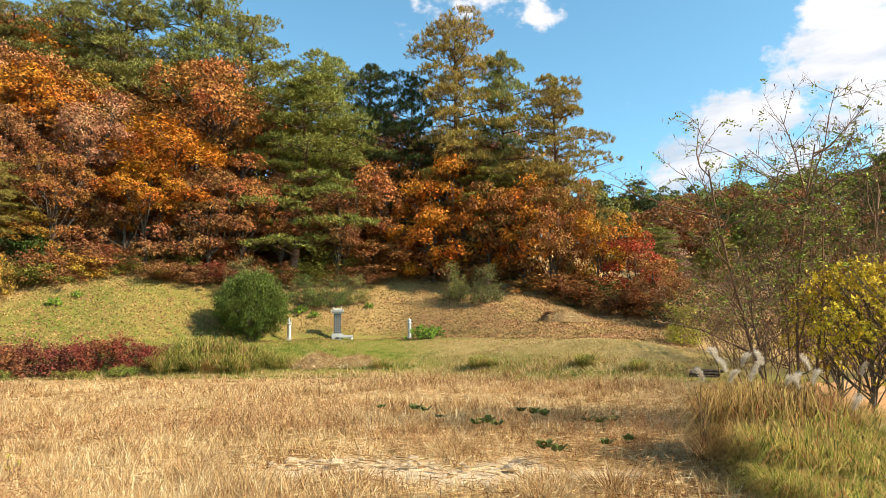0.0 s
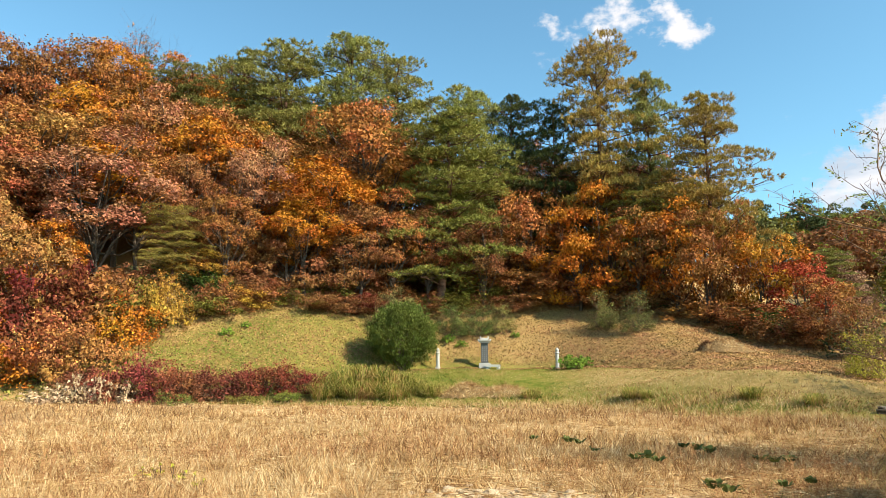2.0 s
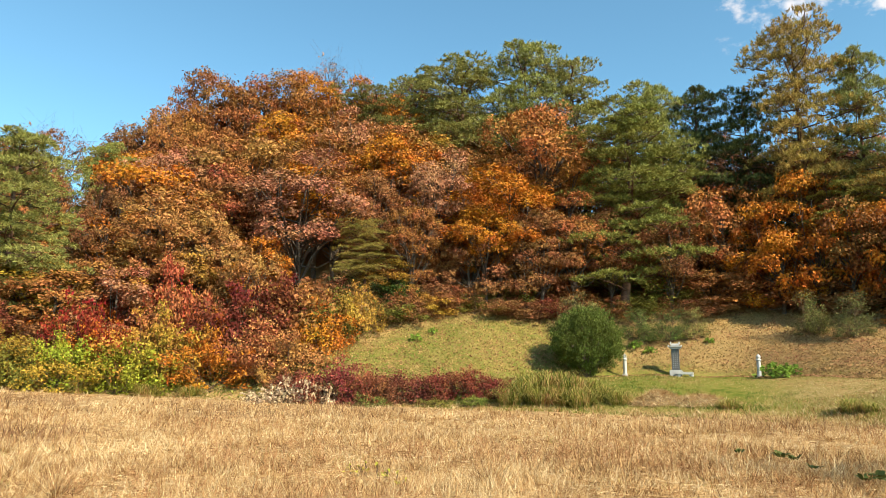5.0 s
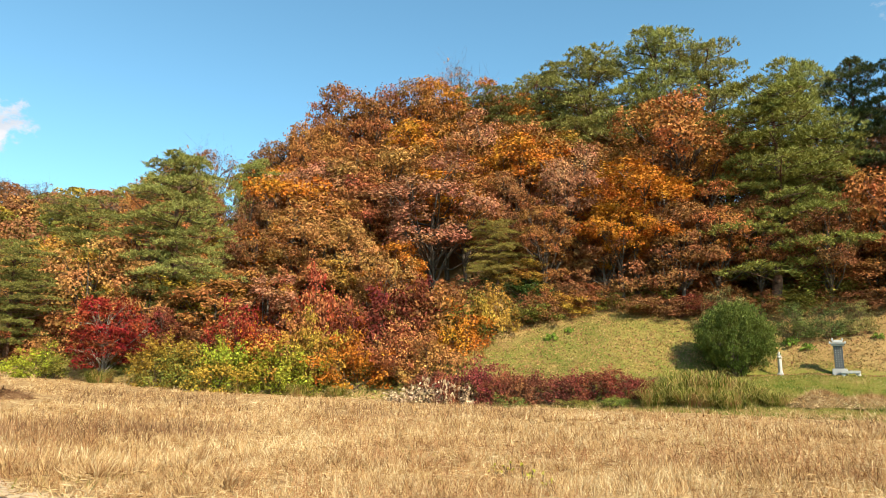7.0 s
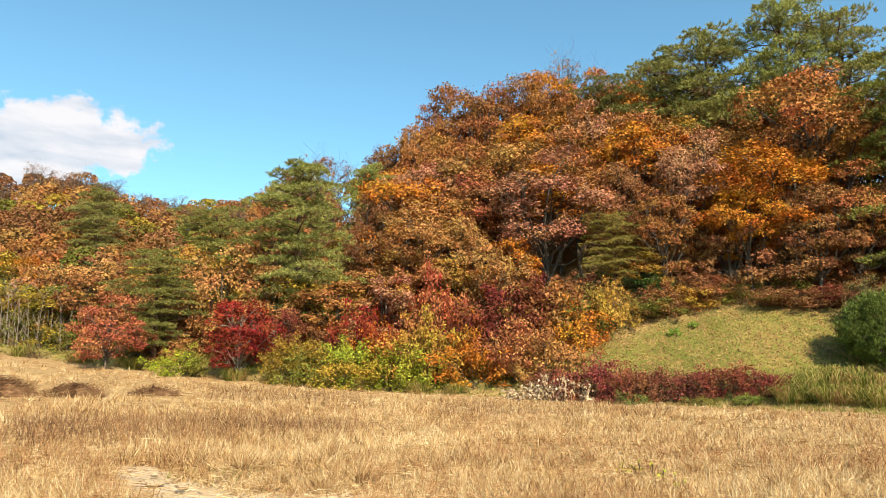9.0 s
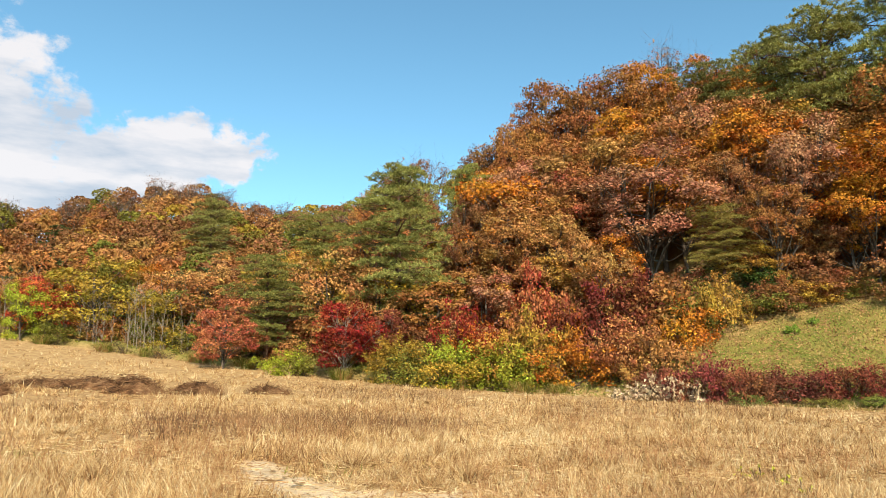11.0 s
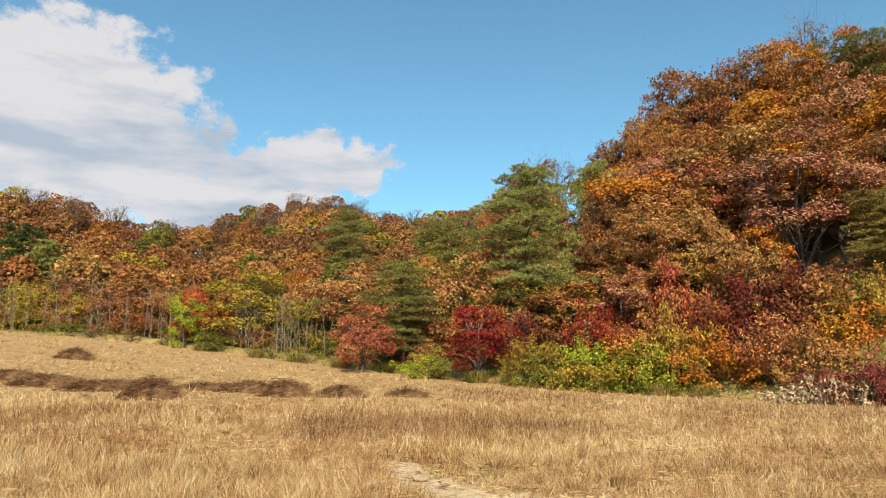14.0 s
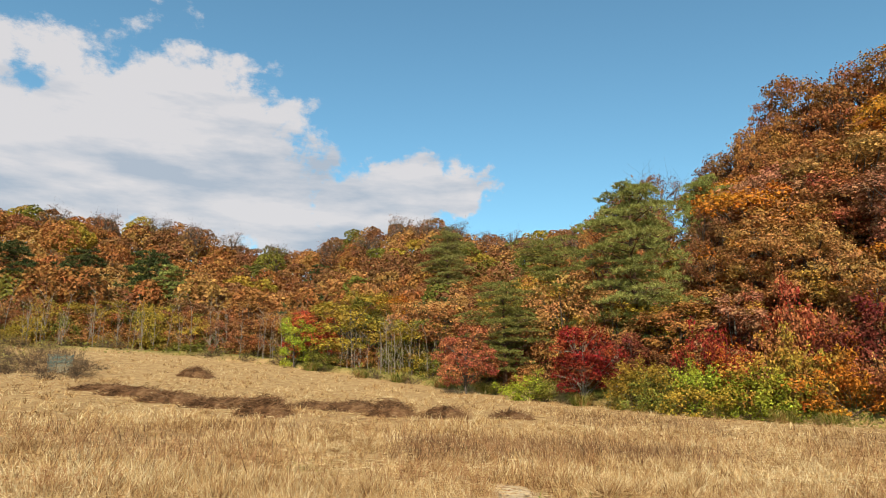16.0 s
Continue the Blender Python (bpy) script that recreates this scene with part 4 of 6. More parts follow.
def far_woods(count, az0, az1, d0, d1, heights, wide, palette, label):
    """A far wooded hillside in one: hundreds of crowns that nobody could count."""
    leafy, tints = Soup(), []
    placed = np.zeros((0, 2))
    tries = 0
    while len(placed) < count and tries < count * 30:
        tries += 1
        az = rng.uniform(az0, az1)
        d = float(table(WOOD, az)) + d0 + (d1 - d0) * rng.uniform(0, 1) ** 0.85
        p = np.array(spot(az, d))
        if len(placed) and ((placed - p) ** 2).sum(1).min() < (0.72 * wide) ** 2:
            continue
        placed = np.vstack([placed, p])
        h, w = rng.uniform(*heights), wide * rng.uniform(0.75, 1.25)
        z = ground(*p)
        rgb = np.array(COL[palette[rng.integers(len(palette))]]) * rng.uniform(0.88, 1.12) * rng.uniform(0.95, 1.05, 3)
        clumps, per = 15, 78
        k = np.arange(clumps) + 0.5
        up, turn = 1 - 1.25 * k / clumps, k * 2.4 + rng.uniform(0, 6.28)
        v = np.stack([np.cos(turn) * np.sqrt(1 - up ** 2), np.sin(turn) * np.sqrt(1 - up ** 2), up], 1)
        c = np.array([p[0], p[1], z + h * 0.48]) + v * rng.uniform(0.5, 0.72, (clumps, 1)) * [w, w, h * 0.48]
        u = ball(clumps * per)
        u = np.where((u * np.repeat(v, per, 0)).sum(1)[:, None] < -0.2, -u, u)
        at = np.repeat(c, per, 0) + u * np.repeat(w * rng.uniform(0.26, 0.42, (clumps, 1)), per, 0) * rng.uniform(0.75, 1.05, (clumps * per, 1)) * [1, 1, 0.8]
        leafy.leaves(at, u * 0.7 + [0, 0, 0.35], rng.uniform(0.20, 0.40, clumps * per), 0.85, 0.5)
        tints.append(np.tile([*rgb, 1], (clumps * per * 3, 1)))
    me = leafy.mesh("far_woods", WOODS_LEAF)
    layer = me.color_attributes.new("tint", "FLOAT_COLOR", "POINT")
    layer.data.foreach_set("color", np.concatenate(tints).astype(np.float32).ravel())
    return tagged(new("far_woods", me), label, "woods", kind="stuff")


far_woods(370, 57, 116, 12, 80, (5.5, 8.0), 2.7, FAR_MIX, "rust and brown autumn woods covering the far hillside")
far_woods(190, -48, -8, 26, 90, (6.5, 10), 3.2, ["deep", "pine", "olive", "brown", "pine", "brown", "rust"], "dark green and brown woods beyond the grave mound")

BARE_SKYLINE = [(64.5, 92, 8.5), (67.0, 98, 8.0), (69.5, 104, 8.5), (72.2, 108, 8.0), (74.0, 112, 9.0), (76.6, 114, 8.6), (78.8, 116, 9.2), (81.5, 112, 8.0), (84.6, 118, 7.5), (89.0, 120, 8.0), (92.6, 118, 8.6), (95.4, 116, 8.8), (98.0, 118, 8.4), (101.8, 116, 8.6), (105.2, 118, 8.4)]
set_out([(a, d, h, 2.6, "bare") for a, d, h in BARE_SKYLINE], sparse_oaks, 13, 3.8, "tree", "tree", "bare trees on the far skyline", "{} twiggy {} on the far skyline")

# ---- grass of the field and the bank ----
def sow(n, az0, az1, near, far, power=1.0):
    """Plan points over a sector of the land, denser towards the near side when power is over 1."""
    az = rng.uniform(az0, az1, n)
    d = near + (far - near) * rng.uniform(0, 1, n) ** power
    return -d * np.sin(np.radians(az)), d * np.cos(np.radians(az)), az, d


def blades_at(soup, x, y, tall, width, lean):
    n = len(x)
    z = height(x, y)
    way = np.stack([rng.normal(0, lean, n), rng.normal(0, lean, n), np.ones(n)], 1)
    way /= np.linalg.norm(way, axis=1)[:, None]
    soup.spikes(np.stack([x, y, z - 0.02], 1), way, tall, width)


def tufted(x, y, per, radius):
    """Each point becomes a tuft of several."""
    n = len(x)
    return (np.repeat(x, per) + rng.normal(0, radius, n * per), np.repeat(y, per) + rng.normal(0, radius, n * per))


def straw_field():
    s = Soup()
    for n, near, far, wide, per in ((1500, 1.0, 6.5, 0.008, 11), (12500, 6.2, 13, 0.012, 13), (12500, 12, 24, 0.019, 12), (10500, 22, 62, 0.032, 11)):
        x, y, az, d = sow(n, -44, 113, near, far, 1.3)
        edge = table(FOOT, np.clip(az, -60, 130))
        keep = (d < edge + 0.6) & (bare_at(x, y) < 0.35) & ((az > -24) | (d > 15))
        rank = 0.5 + 0.5 * fog_noise(x, y, 1.6, 3)
        keep &= rng.uniform(0, 1, n) < 0.25 + 0.85 * rank
        trodden = np.clip((-8 - az) / 3, 0, 1) * np.clip((21 - d) / 2, 0, 1)
        keep &= rng.uniform(0, 1, n) > 0.2 * trodden
        x, y, rank = x[keep], y[keep], rank[keep] * (1 - 0.4 * trodden[keep])
        lush = np.repeat(0.10 + 0.30 * np.clip(rank, 0, 1) * rng.uniform(0.5, 1.2, len(x)) + rng.uniform(0, 0.14, len(x)) ** 1.5, per)
        x, y = tufted(x, y, per, 0.085)
        blades_at(s, x, y, lush * rng.uniform(0.55, 1.25, len(x)), wide * rng.uniform(0.6, 1.4, len(x)), 0.68)
    return tagged(new("dry_grass", s.mesh("dry_grass", STRAW)), "pale straw-coloured dry grass covering the fallow field", "grass", kind="stuff")


def lying_straw():
    s = Soup()
    x, y, az, d = sow(46000, -30, 113, 6.2, 42, 1.5)
    keep = (d < table(FOOT, az) - 0.5) & (fog_noise(x, y, 1.9, 21) > -0.45)
    x, y, d = x[keep], y[keep], d[keep]
    n = len(x)
    a = rng.normal(0, 0.7, n) + 1.8 * fog_noise(x, y, 2.4, 13)
    at = np.stack([x, y, height(x, y) + rng.uniform(0.02, 0.14, n)], 1)
    long, wide = rng.uniform(0.14, 0.34, n), rng.uniform(0.005, 0.010, n) * (1 + d / 36)
    way = np.stack([np.cos(a), np.sin(a), rng.uniform(-0.02, 0.3, n)], 1)
    bent = np.stack([np.cos(a + rng.normal(0, 0.35, n)), np.sin(a + rng.normal(0, 0.35, n)), rng.uniform(-0.25, 0.05, n)], 1)
    s.spikes(at, -way * [1, 1, 0.5], long * 0.8, wide)
    s.spikes(at, bent, long, wide)
    return tagged(new("lying_straw", s.mesh("lying_straw", STRAW)), "flattened pale stems lying across the fallow field", "straw", kind="stuff")


def bank_grass():
    s, faded = Soup(), Soup()
    x, y, az, d = sow(300000, -24, 60, 20, 52, 0.9)
    f, w = table(FOOT, az), table(WOOD, az)
    keep = (d > f - 1.2) & (d < w + 0.5)
    steep = np.clip((d - table(SHELF, az)) / 2, 0, 1) * (az < 36)
    keep &= rng.uniform(0, 1, len(x)) > 0.25 * steep
    x, y, d, f, az = x[keep], y[keep], d[keep], f[keep], az[keep]
    n = len(x)
    rim = np.exp(-((d - f - 1.2) / 2.2) ** 2)
    tall = 0.09 + 0.16 * np.clip(fog_noise(x, y, 0.45, 2) * fog_noise(x, y, 1.7, 8) + 0.1, 0, 1) + 0.25 * rim * np.clip(0.6 + fog_noise(x, y, 2.0, 7), 0.1, 1.4) + rng.uniform(0, 0.08, n)
    tall *= np.where(az < 7, 0.6, 1.0)
    wide = rng.uniform(0.014, 0.032, n)
    lawn = np.exp(-((az + 2.5) / 3) ** 2 - ((d - 40.5) / 2.2) ** 2)
    dry = rng.uniform(0, 1, n) < np.clip((9 - az) / 14, 0.10, 0.8) + np.where(az > 14, 0.16, 0.22) * (d > table(SHELF, az)) + 0.25 * fog_noise(x, y, 0.7, 3) - lawn + 0.3 * fog_noise(x, y, 2.6, 5) - 0.35 * np.exp(-((d - table(SHELF, az) - 0.3) / 1.6) ** 2)
    blades_at(s, x[~dry], y[~dry], tall[~dry], wide[~dry], 0.9)
    blades_at(faded, x[dry], y[dry], tall[dry], wide[dry], 0.9)
    tagged(new("faded_grass", faded.mesh("faded_grass", STRAW)), "faded golden grass on the bank and grave mound", "grass", kind="stuff")
    return tagged(new("bank_grass", s.mesh("bank_grass", GREEN_GRASS)), "green and yellowing grass on the bank and terrace", "grass", kind="stuff")


def tussock(tall, wide, count):
    t = thing("grass_tussock", "", "grass")
    s = Soup()
    a, r = rng.uniform(0, 6.28, count), np.abs(rng.normal(0, 0.45, count)) * wide
    way = np.stack([np.cos(a) * 0.7, np.sin(a) * 0.7, rng.uniform(0.35, 1.3, count)], 1) + rng.normal(0, 0.4, (count, 3))
    way /= np.linalg.norm(way, axis=1)[:, None]
    s.spikes(np.stack([r * np.cos(a), r * np.sin(a), rng.uniform(-0.03, 0.1, count)], 1), way, rng.uniform(0.4, 1.1, count) * tall, rng.uniform(0.004, 0.009, count))
    part("blade_tuft", s.mesh("blade_tuft", STRAW), t)["kind"] = "stuff"
    return t


tussocks = [tussock(h, w, n) for h, w, n in ((0.36, 0.40, 460), (0.28, 0.46, 460), (0.40, 0.34, 420))]
for k in range(240):
    az, d = rng.uniform(-18, 110), 6.8 + 24 * rng.uniform(0, 1) ** 1.4
    x, y = spot(az, d)
    if bare_at(np.array([x]), np.array([y]))[0] > 0.2 or d > float(table(FOOT, az)) - 0.5:
        continue
    f = rng.uniform(0.5, 1.05)
    ob = copy_thing(tussocks[k % 3], Matrix.Translation((x, y, ground(x, y))) @ Matrix.Rotation(k, 4, "Z") @ Matrix.Diagonal((f * 1.2, f * 1.2, f * rng.uniform(0.7, 1.1), 1)))
    tagged(ob, "dry straw-coloured grass tussock in the fallow field", "grass", "tussocks in the field")


def panicle_grass():
    """Fine seed heads hanging in a reddish haze over patches of the field."""
    s, stem = Soup(), Soup()
    for n, near, far, big, az0, az1 in ((7000, 6.4, 13, 1.8, -18, 113), (6000, 12, 26, 2.8, -20, 113)):
        x, y, az, d = sow(n, az0, az1, near, far, 1.2)
        keep = (fog_noise(x, y, 1.7, 11) + 0.5 * fog_noise(x, y, 0.6, 4) > 0.2) & (bare_at(x, y) < 0.2) & (d < table(FOOT, az) - 0.5)
        x, y = x[keep], y[keep]
        n = len(x)
        tall = rng.uniform(0.22, 0.50, n)
        way = np.stack([rng.normal(0, 0.3, n), rng.normal(0, 0.3, n), np.ones(n)], 1)
        foot = np.stack([x, y, height(x, y)], 1)
        stem.spikes(foot, way, tall, np.full(n, 0.004 * big))
        per = 9
        up = rng.uniform(0.5, 1.0, (n * per, 1))
        at = np.repeat(foot, per, 0) + np.repeat(way * tall[:, None], per, 0) * up + rng.normal(0, 0.012, (n * per, 3))
        out = rng.normal(0, 1, (n * per, 3)) * [1, 1, 0.6] + [0, 0, 0.3]
        out /= np.linalg.norm(out, axis=1)[:, None]
        s.spikes(at, out, rng.uniform(0.03, 0.09, n * per), np.full(n * per, 0.004 * big))
    tagged(new("panicle_grass", s.mesh("panicle_grass", PANICLE)), "fine reddish-tan seed panicles hazing over the dry field", "grass", kind="stuff")
    tagged(new("panicle_stems", stem.mesh("panicle_stems", PANICLE)), "thin stems below the reddish seed panicles", "grass", kind="stuff")


straw_field()
panicle_grass()
lying_straw()
bank_grass()


def undergrowth():
    """Low leafy weeds along the foot of the wood."""
    s = Soup()
    x, y, az, d = sow(30000, 36, 112, 36, 68)
    f = table(FOOT, az)
    keep = (d > f - 0.8) & (d < f + 3.0) & (fog_noise(x, y, 1.3, 6) > -0.35)
    x, y, d, f = x[keep], y[keep], d[keep], f[keep]
    n = len(x)
    lift = np.clip(0.5 + 0.6 * fog_noise(x, y, 0.9, 1), 0.1, 1.2) * np.clip((d - f + 1.2) / 1.5, 0.2, 1)
    at = np.stack([x, y, height(x, y) + rng.uniform(0.02, 0.8, n) * lift], 1)
    s.leaves(at, np.tile([0.3, -0.3, 0.8], (n, 1)), rng.uniform(0.12, 0.26, n), 0.5)
    ob = tagged(new("undergrowth", s.mesh("undergrowth", LEAF)), "low olive-green weeds along the foot of the wood", "weed", kind="stuff")
    ob.color = (0.19, 0.175, 0.04, 1)


undergrowth()

# ---- graves ----
def place(az, d, turn=0.0, sink=0.0):
    x, y = spot(az, d)
    return pose(x, y, ground(x, y) - sink, 0, 0, turn)


def tombstone(at):
    t = thing("tombstone", "dark inscribed tombstone with white granite base and roofed cap", "tombstone", at=at)
    bm = bmesh.new()
    box(bm, (0.72, 0.52, 0.40), (0, 0, 0.20), 0.03)
    part("base", solid("base", bm, GRANITE), t)
    bm = bmesh.new()
    box(bm, (0.44, 0.22, 1.18), (0, 0, 0.40 + 0.59), 0.012)
    slab = part("slab", solid("slab", bm, DARK_STONE), t, "dark polished slab with columns of writing")
    bm = bmesh.new()
    box(bm, (0.034, 0.006, 0.042), (0, 0, 0))
    bar = solid("inscription_bar", bm, GRANITE)
    for c in range(3):
        for r in range(9):
            part("inscription_bar", bar, slab, at=pose(-0.12 + 0.12 * c, -0.113, 0.53 + 0.118 * r))
    bm = bmesh.new()
    box(bm, (0.62, 0.42, 0.10), (0, 0, 1.63), 0.02)
    box(bm, (0.78, 0.56, 0.08), (0, 0, 1.72), 0.02, 1.06)
    box(bm, (0.56, 0.34, 0.15), (0, 0, 1.83), 0.04, 0.72)
    for sx in (-1, 1):
        box(bm, (0.10, 0.30, 0.16), (sx * 0.24, 0, 1.93), 0.02, 0.6)
        box(bm, (0.09, 0.50, 0.09), (sx * 0.37, 0, 1.79), 0.02, 0.7)
    part("cap", solid("cap", bm, GRANITE), t, "white granite roof-shaped cap with upturned corners")
    return t


def offering_stone(at):
    t = thing("offering_stone", "low white granite offering table beside the tombstone", "stone table", at=at)
    bm = bmesh.new()
    box(bm, (0.95, 0.55, 0.16), (0, 0, 0.24), 0.02)
    part("slab", solid("slab", bm, GRANITE), t)
    for sx in (-1, 1):
        bm = bmesh.new()
        lathe(bm, [(0.11, -0.05), (0.14, 0.05), (0.13, 0.12), (0.10, 0.165)], 10)
        part("foot", solid("foot", bm, GRANITE, True), t, at=pose(sx * 0.36, -0.1, 0))
    return t


def grave_post(at):
    t = thing("stone_post", "slender white granite grave post with bud-shaped top", "stone post", "posts flanking the grave", at=at)
    bm = bmesh.new()
    box(bm, (0.32, 0.32, 0.16), (0, 0, 0.06), 0.02)
    part("base", solid("base", bm, GRANITE), t)
    bm = bmesh.new()
    lathe(bm, [(0.125, 0.14), (0.125, 0.20), (0.115, 0.24), (0.112, 0.92), (0.10, 0.96)], 8)
    part("shaft", solid("shaft", bm, GRANITE), t)
    bm = bmesh.new()
    lathe(bm, [(0.10, 0.96), (0.15, 0.99), (0.15, 1.05), (0.10, 1.08), (0.085, 1.10), (0.13, 1.16), (0.12, 1.24), (0.06, 1.31), (0.02, 1.35), (0.005, 1.37)], 12)
    part("finial", solid("finial", bm, GRANITE, True), t)
    return t


tombstone(place(8.75, 44.8, 6) @ Matrix.Diagonal((1.02, 1.02, 1.06, 1)))
offering_stone(place(8.1, 44.2, 6))
grave_post(place(12.6, 44.2, 6))
grave_post(place(2.85, 44.2, 6))

# ---- bushes and herbs on the bank and terrace ----
def juniper(at, tall, wide):
    """A dense clipped-looking juniper: upright feathery sprays all over an egg-shaped body."""
    t = thing("juniper_bush", "dense rounded dark green juniper bush beside the grave", "bush", at=at)
    wood, leaf = Soup(), Soup()
    n = 760
    d = ball(n)
    shape = np.array([wide * 1.05, wide * 1.05, tall * 0.49])
    depth = np.where(np.arange(n) % 4 == 0, 0.72, 1.0)[:, None]
    lumps = 0.93 + 0.09 * np.sin(5.1 * d[:, :1] + 1) * np.sin(4.3 * d[:, 2:3] + 2.2 * d[:, 1:2]) + rng.uniform(-0.20, 0.12, (n, 1))
    c = d * shape * lumps * depth * 0.82 + np.array([0, 0, tall * 0.47])
    c[:, :2] *= 1 + 0.12 * np.clip(-d[:, 2:3], 0, 1)
    c[:, 2] = np.maximum(c[:, 2], 0.15)
    for k in range(0, n, 12):
        wood.tube(curved((0, 0, -0.2), c[k], 0.05, 4), (0.05, 0.03, 0.018, 0.006), 4)
    per = 48
    big = np.repeat(rng.uniform(0.9, 1.5, (n, 1)), per, 0)
    rise = rng.uniform(-0.12, 0.20, (n * per, 1))
    spread = 0.12 * (1.0 - np.clip(rise / 0.25, 0, 0.8))
    lean_out = np.repeat(d * np.array([0.35, 0.35, 0.1]), per, 0)
    at1 = np.repeat(c, per, 0) + (np.concatenate([rng.normal(0, 1, (n * per, 2)) * spread, rise], 1) + lean_out * (rise + 0.1)) * big
    way = lean_out + rng.normal(0, 0.3, (n * per, 3)) + np.array([0, 0, 0.9])
    way /= np.linalg.norm(way, axis=1)[:, None]
    leaf.spikes(at1, way, rng.uniform(0.07, 0.13, n * per), rng.uniform(0.05, 0.08, n * per))
    part("twig_frame", wood.mesh("twig_frame", BARK, True), t)
    part("foliage", leaf.mesh("foliage", NEEDLE), t, colour=(0.102, 0.128, 0.027))
    return t


juniper(place(15.55, 42.6, 0), 4.6, 2.3)

airy = [shrub("airy_shrub", 3.0, 1.6, 5200, 0.085, 20, 6, 0.5) for _ in range(2)]
for az, d, h, w, colour, words in ((-1.0, 47.6, 3.0, 1.15, (0.19, 0.18, 0.055), "grey-olive"), (-3.5, 46.2, 3.0, 1.25, (0.15, 0.15, 0.05), "dusky olive"),
                                   (11.4, 48.2, 2.7, 1.5, (0.12, 0.15, 0.04), "green"), (9.2, 48.4, 2.5, 1.5, (0.11, 0.14, 0.04), "green"), (7.4, 48.8, 2.4, 1.2, (0.24, 0.22, 0.07), "straw-green"), (14.9, 44.9, 4.9, 1.6, (0.20, 0.19, 0.06), "olive"), (16.6, 46.4, 3.9, 1.4, (0.20, 0.17, 0.06), "dull olive"),
                                   (-18.9, 34.0, 2.2, 1.0, (0.36, 0.33, 0.04), "yellow-leaved")):
    planted(airy[int(d) % 2], az, d, h, w, 3.0, 1.55, colour, words + " airy shrub on the grassy slope", "shrub")

hedge = [shrub("bramble_bush", 1.6, 1.5, 3600, 0.10, 16, 5, 0.5) for _ in range(2)]
for az, d, h, w, colour in ((38.2, 36.6, 1.7, 1.2, "m"), (35.6, 36.2, 2.2, 1.6, "m"), (32.8, 35.4, 2.1, 1.5, "m"), (30.2, 35.2, 1.8, 1.5, "m"), (27.8, 35.0, 1.4, 1.3, "m"),
                            (25.6, 34.6, 1.5, 1.2, "m"), (23.4, 34.4, 1.2, 1.0, "m"), (39.6, 37.6, 1.6, 1.2, "m"), (33.2, 34.1, 0.6, 0.9, "g"), (28.4, 33.8, 0.5, 0.8, "g"), (24.9, 33.6, 0.5, 0.7, "g")):
    rgb, words = {"m": ((0.195, 0.062, 0.038), "reddish-brown"), "g": ((0.20, 0.195, 0.04), "green-leaved")}[colour]
    rgb = tuple(float(c * j) for c, j in zip(rgb, rng.uniform(0.85, 1.2, 3)))
    planted(hedge[int(az) % 2], az, d, h * 1.05, w * 1.15, 1.6, 1.45, rgb, words + " bramble bush on the field bank", "shrub", "brambles along the bank")

pale = shrub("withered_weed", 0.9, 0.8, 260, 0.15, 12, 3, 0.6)
for az, d, h, w in ((42.4, 36.2, 0.6, 0.7), (40.6, 36.0, 0.9, 0.9), (39.3, 36.1, 1.3, 0.9), (38.3, 35.7, 1.2, 0.7), (36.9, 35.4, 1.0, 0.8), (41.4, 35.3, 0.6, 0.8)):
    planted(pale, az, d, h, w, 0.9, 0.78, (0.58, 0.43, 0.27), "withered weed with curled whitish leaves at the field edge", "weed", "withered weeds at the field edge")


def grass_clump(name, tall, wide, count, mat, width=0.012, arch=0.8, label="", category="grass", group=""):
    """A clump of long leaves that rise and arch over: three-piece blades."""
    t = thing(name, label, category, group)
    s = Soup()
    a = rng.uniform(0, 6.28, count)
    r = np.sqrt(rng.uniform(0, 1, count)) * wide * 0.45
    foot = np.stack([r * np.cos(a), r * np.sin(a), np.full(count, -0.05)], 1)
    out = np.stack([np.cos(a + rng.normal(0, 0.6, count)), np.sin(a + rng.normal(0, 0.6, count)), np.zeros(count)], 1)
    h = tall * rng.uniform(0.3, 1.08, count)[:, None]
    reach = (arch * rng.uniform(0.25, 1.0, count) * tall * 0.55)[:, None]
    side = np.cross(out, [0, 0, 1.0])
    w = (width * rng.uniform(0.6, 1.4, count))[:, None]
    up = np.array([0, 0, 1.0])
    p0, p1, p2, p3 = foot, foot + up * h * 0.55 + out * reach * 0.18, foot + up * h * 0.95 + out * reach * 0.55, foot + up * h * rng.uniform(0.35, 1.05, (count, 1)) + out * reach * 1.15
    v = np.stack([p0 - side * w, p0 + side * w, p1 - side * w, p1 + side * w, p2 - side * w * 0.7, p2 + side * w * 0.7, p3], 1).reshape(-1, 3)
    base = np.arange(count)[:, None] * 7
    s.add(v, np.concatenate([base + [[0, 1, 3, 2]], base + [[2, 3, 5, 4]]], 0))
    s.t.append(np.concatenate([base + [[4, 5, 6]]], 0) + s.n - len(v))
    part("blades_tuft", s.mesh("blades_tuft", mat), t)
    return t


bank_clumps = [grass_clump("grass_clump", 0.9, 1.1, 420, MISCANTHUS, 0.013, 1.7) for _ in range(3)]
